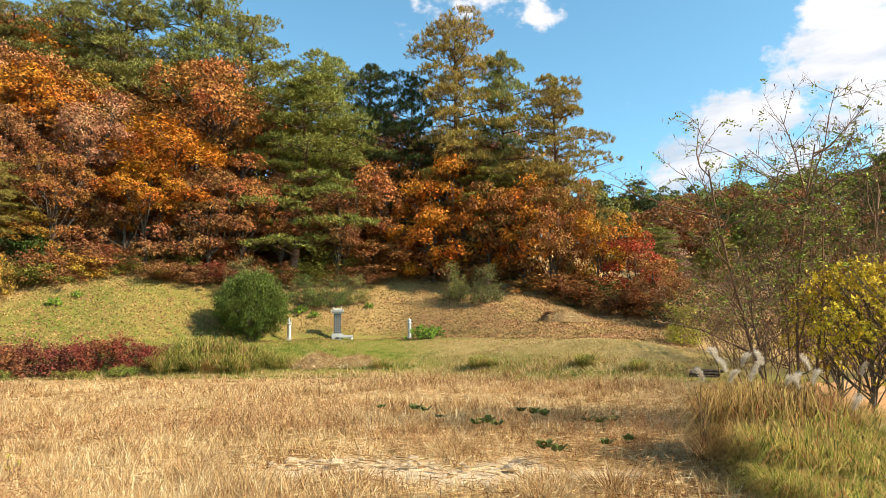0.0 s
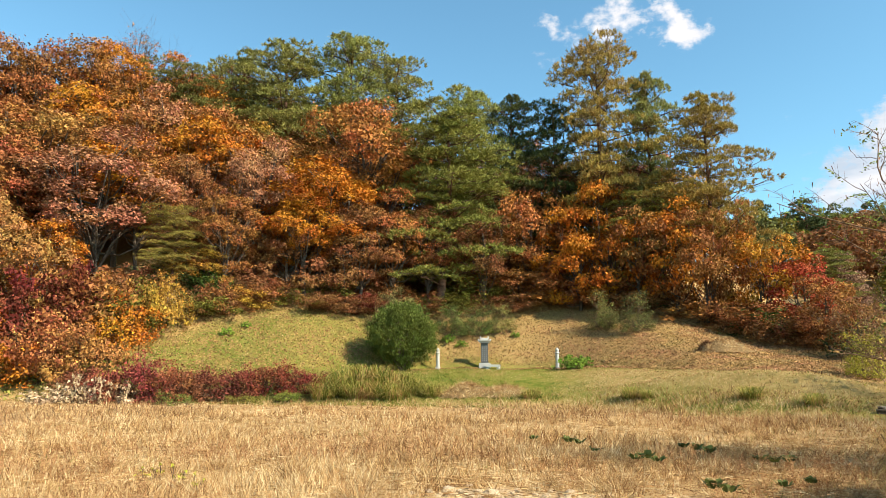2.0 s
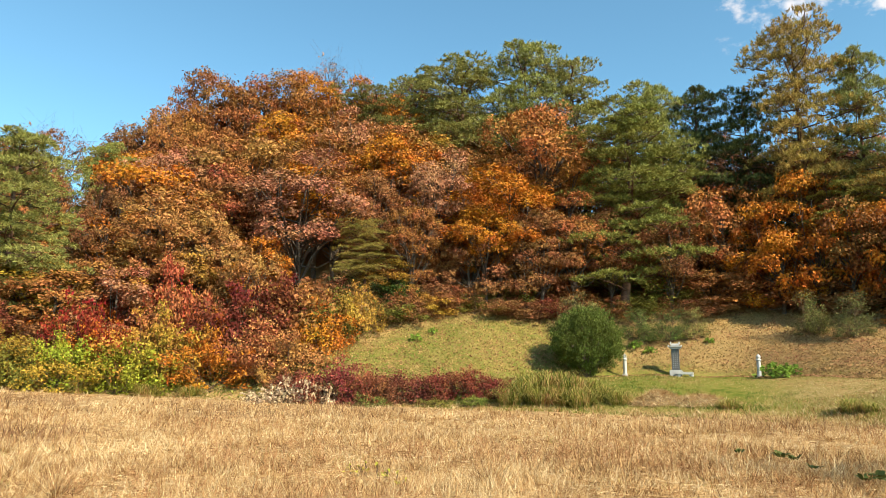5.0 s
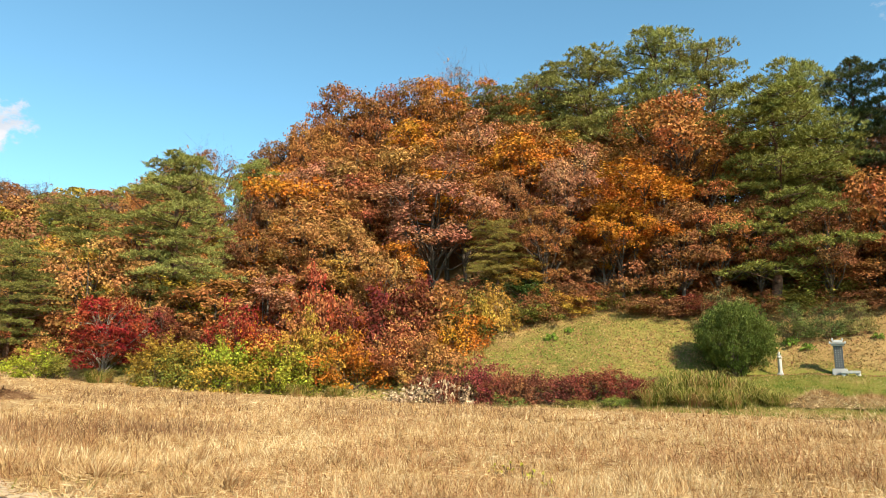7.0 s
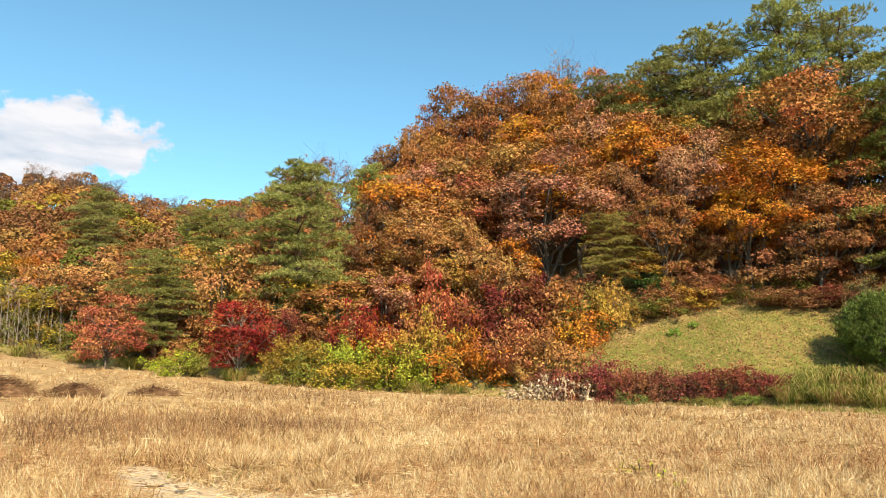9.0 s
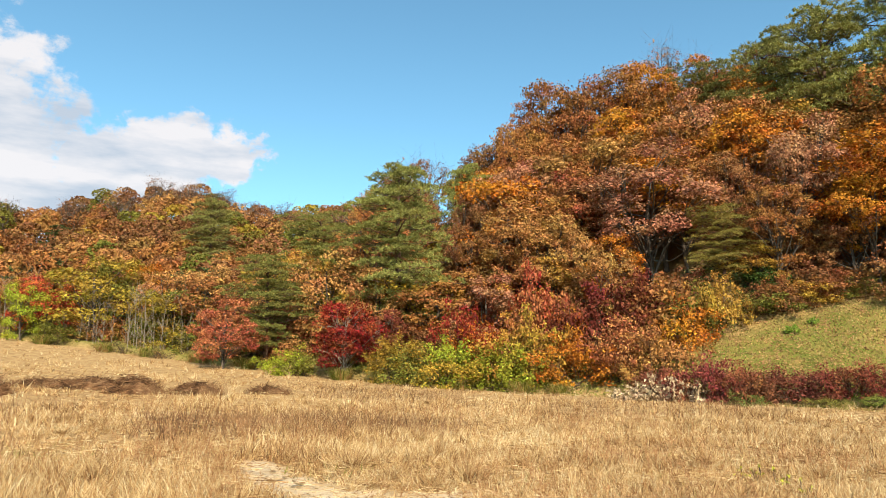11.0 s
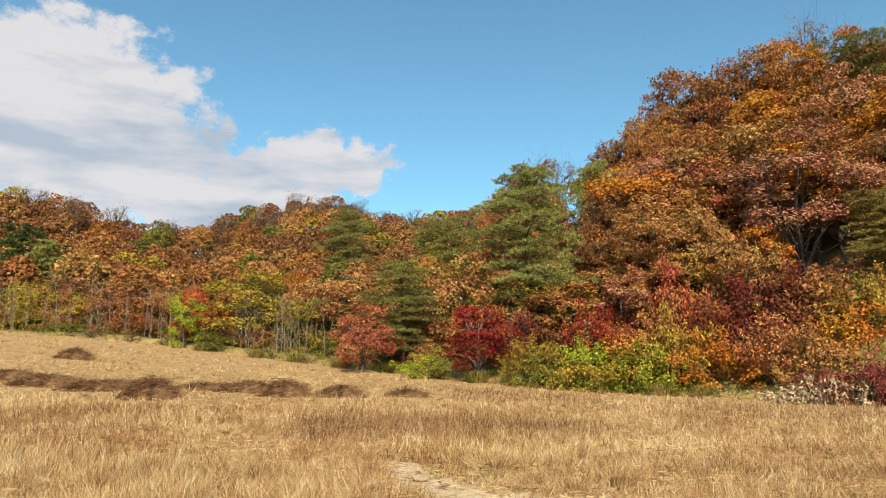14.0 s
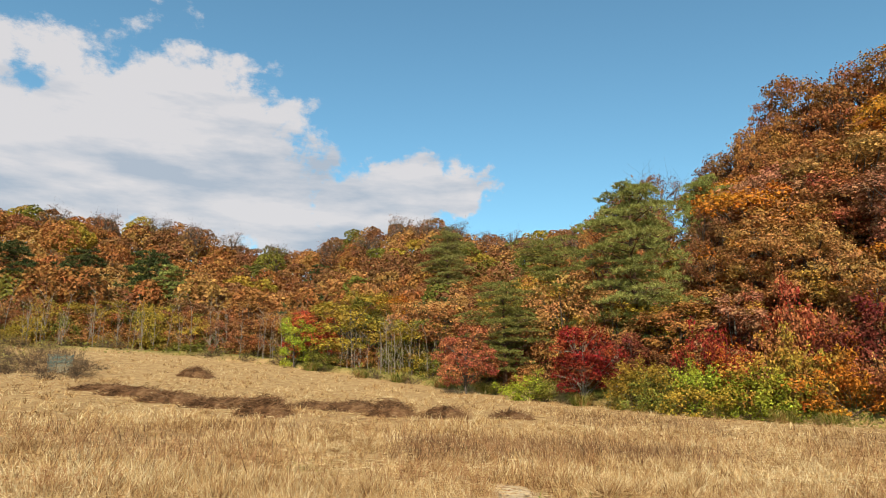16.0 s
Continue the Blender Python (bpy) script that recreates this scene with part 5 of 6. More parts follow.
for az, d, k in ((20.6, 34.0, 1.1), (19.3, 34.4, 1.3), (18.0, 34.8, 1.3), (16.8, 34.2, 1.2), (15.7, 34.6, 1.0), (19.0, 33.0, 1.0), (17.4, 33.0, 1.0), (21.8, 33.4, 0.9), (14.6, 33.6, 0.9), (16.2, 32.6, 0.9), (18.2, 36.2, 1.2), (20.0, 36.5, 1.1),
                 (22.8, 36.4, 0.8), (13.2, 33.0, 0.7), (5.2, 31.6, 0.5), (-2.8, 29.4, 0.55), (-3.9, 29.0, 0.4), (-11.4, 26.9, 0.5), (-15.6, 25.4, 0.45),
                 (58.0, 40.6, 0.9), (61.2, 41.6, 0.9), (54.6, 39.8, 0.8), (64.5, 43.0, 0.9), (50.0, 38.8, 0.8), (47.0, 38.6, 0.7), (72.0, 48.0, 0.9), (75.5, 51.0, 0.9), (79.0, 53.0, 0.9), (82.0, 55.0, 0.8), (86.0, 57.5, 0.8)):
    x, y = spot(az, d)
    ob = copy_thing(bank_clumps[int(az * 7) % 3], Matrix.Translation((x, y, ground(x, y))) @ Matrix.Rotation(az, 4, "Z") @ Matrix.Diagonal((k * 1.25, k * 1.25, k, 1)))
    tagged(ob, "yellow-green tall grass clump on the field bank", "grass", "grass clumps on the bank")

herbs = shrub("nettle", 0.75, 0.6, 420, 0.13, 9, 3, 0.55)
for az, d, k in ((2.0, 43.0, 1.3), (0.7, 43.2, 1.0), (1.4, 42.2, 0.9), (11.6, 47.4, 0.9), (10.6, 47.0, 0.7), (8.4, 48.6, 0.7), (6.2, 48.2, 0.6), (29.5, 43.0, 0.7), (28.0, 44.0, 0.6)):
    planted(herbs, az, d, 0.75 * k, 0.6 * k, 0.75, 0.58, (0.20, 0.31, 0.045), "fresh green nettle clump on the terrace", "weed", "nettles on the terrace")


def grass_mound(name, label, at, wide, tall, mat, blades_n, long=0.22):
    """A low heap with grass all over it."""
    t = thing(name, label, "mound", at=at)
    s = Soup()
    rings, sides = 7, 20
    v = [(0, 0, tall)]
    for i in range(1, rings + 1):
        f = i / rings
        for k in range(sides):
            a = 2 * math.pi * k / sides
            w = wide * f * (1 + 0.12 * math.sin(3 * a + wide) + 0.08 * math.sin(7 * a))
            v.append((w * math.cos(a), 0.75 * w * math.sin(a), tall * math.cos(f * math.pi / 2) ** 1.1 - 0.15 * f + rng.normal(0, 0.02)))
    v = np.array(v)
    q = [[1 + (i - 1) * sides + k, 1 + i * sides + k, 1 + i * sides + (k + 1) % sides, 1 + (i - 1) * sides + (k + 1) % sides] for i in range(1, rings) for k in range(sides)]
    s.add(v, q)
    s.t.append(np.array([[0, 1 + k, 1 + (k + 1) % sides] for k in range(sides)]))
    part("core", s.mesh("core", LITTER, True), t)
    g = Soup()
    pick = v[rng.integers(0, len(v), blades_n)] + rng.normal(0, 0.07, (blades_n, 3)) * [wide, wide, 0.3]
    way = pick / (np.linalg.norm(pick, axis=1)[:, None] + 0.1) * 0.6 + rng.normal(0, 0.5, (blades_n, 3)) + [0, 0, 0.4]
    way /= np.linalg.norm(way, axis=1)[:, None]
    g.spikes(pick, way, rng.uniform(0.5, 1.3, blades_n) * long, rng.uniform(0.012, 0.03, blades_n))
    part("cover", g.mesh("cover", mat), t)
    return t


grass_mound("burial_mound", "small dry grass burial mound on the slope", place(-9.8, 41.0, 0), 1.5, 0.62, STRAW, 2600, 0.16)
grass_mound("cut_grass_heap", "low heap of cut dry grass on the terrace edge", place(10.2, 33.2, 0), 1.5, 0.44, STRAW, 3400, 0.2)
grass_mound("cut_grass_heap", "flattened heap of cut dry grass on the terrace edge", place(7.2, 33.0, 0), 1.6, 0.28, STRAW, 2600, 0.22)
grass_mound("cut_grass_heap", "flattened heap of faded grass at the bank", place(21.6, 37.4, 0), 1.6, 0.32, STRAW, 2400, 0.2)
grass_mound("grass_hummock", "brown grass hummock on the grave mound", place(-8.6, 40.3, 0), 0.6, 0.46, BROWN_STALK, 700, 0.2)


def log_pile(at):
    t = thing("log_pile", "stack of dark weathered logs beside the grave mound", "log pile", at=at)
    for row in range(3):
        for k in range(4 - row):
            s = Soup()
            r = 0.065 + 0.012 * ((row + k) % 2)
            pts = np.array([(-0.62 + 0.07 * k, 0, 0), (0, 0.02, 0.01), (0.66 + 0.05 * row - 0.05 * k, 0, 0)])
            s.tube(pts, (r, r * 0.97, r * 0.92), 9)
            s.add(np.concatenate([s.v[0][:9], s.v[0][-9:]]), [[0, 1, 2, 3], [0, 3, 4, 5], [0, 5, 6, 7], [9, 10, 11, 12], [9, 12, 13, 14], [9, 14, 15, 16]])
            part("log", s.mesh("log", CUT_WOOD, True), t, at=pose(0.05 * row, -0.26 + 0.145 * k + 0.072 * row, 0.06 + 0.12 * row, 0, 0, rng.uniform(-4, 4)))
    return t


log_pile(place(-20.3, 24.2, -22, 0.06) @ Matrix.Scale(0.72, 4))


def fallen_leaves():
    s = Soup()
    x, y, az, d = sow(150000, -20, 36, 33, 54, 1.0)
    keep = (d > table(SHELF, az) - 1.0) & (d < table(WOOD, az) + 3)
    x, y = x[keep], y[keep]
    n = len(x)
    at = np.stack([x, y, height(x, y) + 0.03], 1)
    at[:, 2] += rng.uniform(0, 0.05, n)
    s.leaves(at, np.tile([0, -0.35, 1.0], (n, 1)), rng.uniform(0.05, 0.12, n), 0.7, 0.75)
    ob = tagged(new("fallen_leaves", s.mesh("fallen_leaves", LEAF)), "brown fallen leaves strewn over the mown slope", "leaves", kind="stuff")
    ob.color = (0.33, 0.195, 0.085, 1)


fallen_leaves()

# ---- tall grass, thin locust tree and thicket at the field's corner ----
tall_clumps = [grass_clump("silver_grass", 1.15, 1.2, 1900, REED, 0.0042, 1.35) for _ in range(3)] + [grass_clump("silver_grass", 1.15, 1.2, 1800, DRY_REED, 0.0042, 1.4) for _ in range(2)]
for az, d, k, h in ((-22.2, 9.9, 0.75, 0.84), (-24.0, 10.0, 0.9, 0.92), (-26.2, 10.0, 1.0, 0.88), (-28.4, 9.8, 1.0, 0.70), (-30.6, 9.5, 1.0, 0.54), (-33.0, 9.2, 1.0, 0.42), (-35.6, 9.0, 1.0, 0.38),
                    (-24.4, 8.8, 0.65, 0.6), (-26.6, 8.6, 0.8, 0.62), (-28.8, 8.5, 0.85, 0.55), (-31.4, 8.3, 0.85, 0.46), (-34.2, 8.0, 0.9, 0.42), (-24.6, 11.0, 0.9, 0.9), (-27.4, 11.2, 0.9, 0.66), (-26.5, 7.7, 0.6, 0.36), (-29.5, 7.4, 0.7, 0.36), (-32.8, 7.1, 0.8, 0.34)):
    x, y = spot(az, d)
    withered = az > -24.5 or (az > -27.5 and d > 9.5)
    ob = copy_thing(tall_clumps[3 + int(-az * 3) % 2 if withered else int(-az * 3) % 3], Matrix.Translation((x, y, ground(x, y))) @ Matrix.Rotation(az, 4, "Z") @ Matrix.Diagonal((k, k, h, 1)))
    tagged(ob, ("withering tan and green" if withered else "arching green and yellow") + " silver grass clump at the field corner", "grass", "silver grass at the field corner")


def plume(at, tall, bend):
    t = thing("grass_plume", "silky whitish seed plume on a tall grass stalk", "grass plume", "plumes above the silver grass", at=at)
    s = Soup()
    s.tube([(0, 0, 0), (bend * 0.15, 0, tall * 0.5), (bend * 0.5, 0, tall * 0.86)], (0.006, 0.005, 0.003), 4)
    part("stalk", s.mesh("stalk", MISCANTHUS), t)
    h = Soup()
    # silky racemes leave the stalk together and sag to one side
    for _ in range(13):
        m = 42
        f = np.sort(rng.uniform(0, 1, m))
        fan, long = rng.normal(0, 0.05), rng.uniform(0.22, 0.32)
        sag = np.sign(bend) * long * (0.05 + 0.16 * abs(rng.normal(0, 0.6)))
        at0 = np.stack([bend * (0.5 + 0.2 * f) + sag * f ** 1.6, fan * f * 2, tall * 0.86 + long * f * (1 - 0.35 * f)], 1) + rng.normal(0, 0.005, (m, 3))
        way = np.stack([rng.normal(np.sign(bend) * 0.7 * f, 0.45), rng.normal(0, 0.45, m), rng.uniform(0.1, 1.0, m) - 0.4 * f], 1)
        way /= np.linalg.norm(way, axis=1)[:, None] + 1e-6
        h.spikes(at0, way, rng.uniform(0.03, 0.075, m), np.full(m, 0.005))
    part("tuft", h.mesh("tuft", PLUME), t)
    return t


for az, d, tall, bend in ((-21.9, 10.4, 1.46, -0.30), (-22.3, 10.2, 1.30, -0.22), (-22.8, 10.6, 1.38, 0.26), (-23.5, 10.3, 1.30, 0.34), (-23.1, 10.5, 1.16, 0.36), (-24.9, 10.6, 1.42, -0.24), (-25.9, 10.4, 1.04, 0.10), (-26.4, 10.6, 1.10, 0.16),
                          (-27.0, 10.4, 1.04, -0.12), (-27.5, 10.6, 1.12, 0.2), (-28.0, 10.7, 1.34, -0.26), (-21.8, 10.8, 1.10, 0.30), (-20.8, 10.4, 1.16, -0.34), (-30.6, 12.5, 1.2, 0.2), (-29.8, 9.6, 0.85, 0.25), (-32.8, 9.2, 0.75, 0.25)):
    plume(place(az, d, az + rng.uniform(-25, 25)), tall, bend * 0.55)


def dead_stalk(at, tall):
    t = thing("dead_stalk", "bleached dead weed stalks standing at the field corner", "weed", at=at)
    s = Soup()
    for _ in range(5):
        top = np.array([rng.normal(-0.05, 0.12), rng.normal(0, 0.1), tall * rng.uniform(0.55, 1.0)])
        s.tube(curved((rng.normal(0, 0.04), 0, 0), top, 0.03, 4), (0.012, 0.010, 0.007, 0.004), 4)
    part("stalk", s.mesh("stalk", TWIG), t)
    g = Soup()
    n = 260
    a = rng.uniform(0, 6.28, n)
    way = np.stack([np.cos(a) * 0.6, np.sin(a) * 0.6, rng.uniform(0.3, 1.2, n)], 1)
    g.spikes(np.stack([rng.normal(0, 0.1, n), rng.normal(0, 0.1, n), rng.uniform(0, 0.2, n)], 1), way, rng.uniform(0.2, 0.55, n), np.full(n, 0.009))
    part("dry_leaf_tuft", g.mesh("dry_leaf_tuft", STRAW), t)


dead_stalk(place(-20.2, 9.3, 0), 1.5)


def locust(at, tall, stems, sprays, label):
    """A thin many-stemmed tree, nearly bare: arching shoots, fine twigs, a few pinnate leaves and dry pods."""
    t = thing("locust_tree", label, "tree", at=at)
    wood, leaf, pod = Soup(), Soup(), Soup()
    tips = []
    for a, lean, share, thick in stems:
        a = radians(a)
        way = np.array([math.cos(a) * lean, math.sin(a) * lean, 1.0])
        ramify(wood, (0.16 * math.cos(a), 0.16 * math.sin(a), -0.2), way, tall * share, thick, 0, tips, 0.13, 0.06, 0.05, (15, 8, 6))
    tips = np.array(tips)
    high = tips[tips[:, 2] > tall * 0.35]
    pick = high[rng.integers(0, len(high), sprays)]
    n = 11
    way = rng.normal(0, 1, (sprays, 3)) * [1, 1, 0.3]
    way /= np.linalg.norm(way, axis=1)[:, None]
    side = np.cross(way, [0, 0, 1.0])
    k = np.arange(n)
    at0 = pick[:, None] + way[:, None] * (0.024 * k)[None, :, None] + side[:, None] * (0.024 * (-1.0) ** k)[None, :, None] + np.array([0, 0, -0.004]) * (k ** 1.6)[None, :, None]
    leaf.leaves(at0.reshape(-1, 3), np.tile([0, 0, 1.0], (sprays * n, 1)), rng.uniform(0.05, 0.085, sprays * n), 0.5, 0.5, True)
    m = 1500
    pick = tips[rng.integers(0, len(tips), m)] + rng.normal(0, 0.07, (m, 3))
    pod.spikes(pick, np.tile([0.1, 0, -1.0], (m, 1)) + rng.normal(0, 0.3, (m, 3)), rng.uniform(0.05, 0.10, m), np.full(m, 0.02))
    part("trunk", wood.mesh("trunk", TAN_TWIG, True), t)
    part("foliage", leaf.mesh("foliage", LEAF), t, "few green leaflets", (0.20, 0.24, 0.045))
    part("seed_head", pod.mesh("seed_head", BROWN_STALK), t, "dry brown seed pods")["kind"] = "stuff"
    return t


locust(place(-26.2, 13.6, 0), 5.3, ((190, 0.30, 0.92, 0.036), (150, 0.20, 0.66, 0.026), (15, 0.06, 1.0, 0.034), (345, 0.28, 0.8, 0.028), (60, 0.30, 0.6, 0.022)), 520, "thin-stemmed locust tree with few green leaflets and dry pods")
locust(place(-29.6, 14.6, 40), 5.0, ((330, 0.22, 0.95, 0.032), (60, 0.20, 0.85, 0.026), (300, 0.42, 0.75, 0.026)), 130, "nearly bare locust tree with tan twigs and dry pods")
locust(place(-32.2, 16.5, 90), 5.0, ((250, 0.25, 0.85, 0.028), (40, 0.28, 0.8, 0.026), (320, 0.42, 0.7, 0.022)), 60, "small bare locust tree with drooping brown twigs")


def thicket(tall, wide, stems, leaves_n, size):
    """A tangle of thin stems and twigs with withered leaves still hanging."""
    t = thing("bare_thicket", "", "thicket")
    wood, leaf = Soup(), Soup()
    tips = []
    for k in range(stems):
        a = k * 2.4
        r = wide * 0.5 * math.sqrt((k + 0.5) / stems)
        ramify(wood, (r * math.cos(a), r * math.sin(a), -0.2), (0.45 * math.cos(a) + rng.normal(0, 0.2), 0.45 * math.sin(a) + rng.normal(0, 0.2), 1.0), tall * rng.uniform(0.55, 0.95), 0.016, 0, tips, 0.2, 0.05, 0.1, (5, 3, 2))
    tips = np.array(tips)
    pick = tips[rng.integers(0, len(tips), leaves_n)] + rng.normal(0, 0.16, (leaves_n, 3))
    pick[:, 2] = np.maximum(pick[:, 2], 0.05)
    leaf.leaves(pick, np.tile([0.4, -0.4, 0.5], (leaves_n, 1)), rng.uniform(0.6, 1.4, leaves_n) * size, 0.6)
    part("twig_frame", wood.mesh("twig_frame", TAN_TWIG, True), t)
    part("foliage", leaf.mesh("foliage", LEAF), t)
    return t


tangles = [thicket(3.6, 1.9, 15, 1500, 0.075) for _ in range(2)]
for az, d, h, w, colour, words in ((-22.6, 26.0, 3.2, 1.5, (0.38, 0.34, 0.05), "yellow-green"), (-24.6, 22.5, 3.6, 1.6, (0.30, 0.18, 0.08), "brown"), (-28.8, 20.0, 3.8, 1.8, (0.32, 0.17, 0.08), "rusty brown"), (-33.0, 21.5, 4.4, 2.0, (0.34, 0.18, 0.08), "rusty brown"), (-36.5, 21.0, 4.4, 2.2, (0.34, 0.18, 0.08), "rusty brown"),
                                   (-21.6, 31.0, 3.8, 1.6, (0.30, 0.24, 0.05), "olive-yellow"), (-24.4, 29.0, 4.6, 2.2, (0.28, 0.16, 0.09), "dull brown"), (-27.2, 27.0, 5.0, 2.3, (0.30, 0.16, 0.08), "brown"), (-30.4, 27.0, 5.4, 2.5, (0.32, 0.16, 0.07), "rusty"),
                                   (-33.4, 28.0, 5.6, 2.6, (0.32, 0.16, 0.07), "rusty"), (-36.6, 28.0, 5.6, 2.6, (0.32, 0.16, 0.07), "rusty"), (-20.6, 37.0, 3.6, 1.6, (0.20, 0.15, 0.06), "olive-brown")):
    planted(tangles[int(d * 2) % 2], az, d, h, w, 3.6, 1.85, tuple(0.8 * c for c in colour), words + " tangle of nearly bare stems beyond the tall grass", "thicket", "thickets at the field corner")
yellow_tree = broadleaf("mulberry_tree", 3.2, 1.3, 2600, 0.058, 22, 0.16, ragged=1.3)
for az, d, h, w in ((-31.2, 13.6, 3.1, 1.1), (-33.4, 13.2, 3.2, 1.2), (-36.2, 13.6, 3.2, 1.3), (-29.2, 15.0, 2.6, 0.9)):
    planted(yellow_tree, az, d, h, w, 3.2, 1.3, (0.52, 0.42, 0.04), "bright yellow-leaved young mulberry tree at the field corner", "tree", "yellow mulberries at the field corner")


def earth_bank(at, wide, deep, tall):
    """A worn cutting of orange earth: a furrowed face under a rounded top."""
    t = thing("earth_bank", "eroded orange sandy earth bank at the field corner", "earth bank", at=at)
    s = Soup()
    us, vs = np.linspace(-1, 1, 41), np.linspace(0, 1, 19)
    u, v = np.meshgrid(us, vs, indexing="ij")
    fall = (1 - np.abs(u) ** 3)
    z = tall * fall * np.sin(np.pi * np.clip(v * 1.05, 0, 1)) ** 0.7
    furrow = 0.06 * np.sin(u * 37 + 3 * np.sin(v * 4)) * np.sin(np.pi * v) + 0.05 * np.sin(u * 15 + v * 9) + 0.04 * np.sin(v * 22 + 4 * u)
    p = np.stack([u * wide, v * deep + furrow, z + furrow * 0.8 - 0.12], -1).reshape(-1, 3)
    i, k = np.meshgrid(np.arange(40), np.arange(18), indexing="ij")
    s.add(p, np.stack([i * 19 + k, (i + 1) * 19 + k, (i + 1) * 19 + k + 1, i * 19 + k + 1], -1).reshape(-1, 4))
    part("earth_face", s.mesh("earth_face", EARTH, True), t)


earth_bank(place(-33.5, 15.4, -33), 3.2, 4.5, 0.75)

# ---- weeds, clods and cut stalks in the field ----
def dock(at, leaves_n, long):
    """A rosette of broad dark leaves on short stalks."""
    t = thing("dock_plant", "broad-leaved dark green dock plant in the dry grass", "weed", "dock plants in the field", at=at)
    for k in range(leaves_n):
        a, rise = k * 2.4 + rng.uniform(-0.3, 0.3), rng.uniform(0.6, 1.3)
        s = Soup()
        n, L = 6, long * rng.uniform(0.7, 1.15)
        f = np.linspace(0, 1, n)
        w = 0.26 * L * np.sin(np.pi * np.clip(f * 0.92 + 0.06, 0, 1)) ** 0.7
        mid = np.stack([0.06 + f * L * math.cos(rise * 0.9), np.zeros(n), 0.08 + f * L * math.sin(rise) - 0.25 * L * f ** 2.2], 1)
        v = np.stack([mid + np.stack([0 * w, -w, 0.22 * w], 1), mid, mid + np.stack([0 * w, w, 0.22 * w], 1)], 1).reshape(-1, 3)
        q = [[3 * i + c, 3 * i + c + 1, 3 * i + c + 4, 3 * i + c + 3] for i in range(n - 1) for c in (0, 1)]
        s.add(v, q)
        part("leaf", s.mesh("leaf", LEAF, True), t, colour=tuple(float(c) for c in np.array((0.07, 0.09, 0.025)) * rng.uniform(0.6, 1.6)), at=Matrix.Rotation(a, 4, "Z"))
    return t


for az, d, n, long in ((2.4, 14.6, 7, 0.30), (1.6, 14.3, 5, 0.26), (-3.4, 12.2, 7, 0.30), (-4.2, 11.8, 6, 0.28), (-2.6, 12.0, 5, 0.26), (-7.2, 13.8, 7, 0.30), (-8.0, 13.4, 6, 0.32), (-11.6, 12.7, 7, 0.30), (-12.4, 12.5, 6, 0.28), (-13.4, 12.6, 6, 0.26),
                       (-8.0, 9.5, 7, 0.30), (-9.0, 9.3, 5, 0.26), (-6.2, 14.2, 4, 0.26), (-12.8, 9.8, 4, 0.2), (-14.6, 10.2, 4, 0.2), (5.2, 14.8, 3, 0.2), (0.4, 13.0, 4, 0.22)):
    dock(place(az, d, rng.uniform(0, 360), -0.10), n + 7, long * 0.52)

yellow_herb = shrub("yellow_herb", 0.45, 0.2, 30, 0.07, 6, 1, 0.55)
for az, d, k in ((34.3, 11.8, 1.0), (32.7, 11.2, 1.1), (31.4, 10.6, 0.9), (35.3, 11.9, 0.8)):
    planted(yellow_herb, az, d, 0.34 * k, 0.18 * k, 0.45, 0.24, (0.42, 0.42, 0.05), "small yellow-leaved herb among the dry grass", "weed", "yellow herbs in the field")


def clod_mesh(seed):
    bm = bmesh.new()
    bmesh.ops.create_icosphere(bm, subdivisions=2, radius=1.0)
    for v in bm.verts:
        k = 1 + 0.35 * noise.noise(v.co * 1.3 + Vector((seed, 0, 0))) + 0.18 * noise.noise(v.co * 3.1 + Vector((0, seed, 0)))
        v.co = v.co * k
        v.co.z *= 0.55
    return solid("clod", bm, SOIL)


clods = [clod_mesh(s) for s in (1.3, 4.1, 7.7)]
for az0, d0, n, spread in ((12.0, 9.3, 10, 0.45), (8.0, 9.2, 18, 0.6), (4.0, 9.2, 16, 0.5), (-1.5, 8.8, 12, 0.6), (71.2, 11.4, 8, 0.4), (69, 9.8, 6, 0.4)):
    cx, cy = spot(az0, d0)
    for k in range(n):
        x, y = cx + rng.normal(0, spread), cy + rng.normal(0, spread * 0.6)
        r = rng.uniform(0.02, 0.055) if k else 0.09
        ob = tagged(new("soil_clod", clods[k % 3]), "pale sandy soil clod on the bare patch", "clod", "soil clods on the bare patches")
        ob.matrix_world = pose(x, y, ground(x, y) + 0.04 + r * 0.3, 0, 0, rng.uniform(0, 360)) @ Matrix.Diagonal((r * 1.2, r, r, 1))


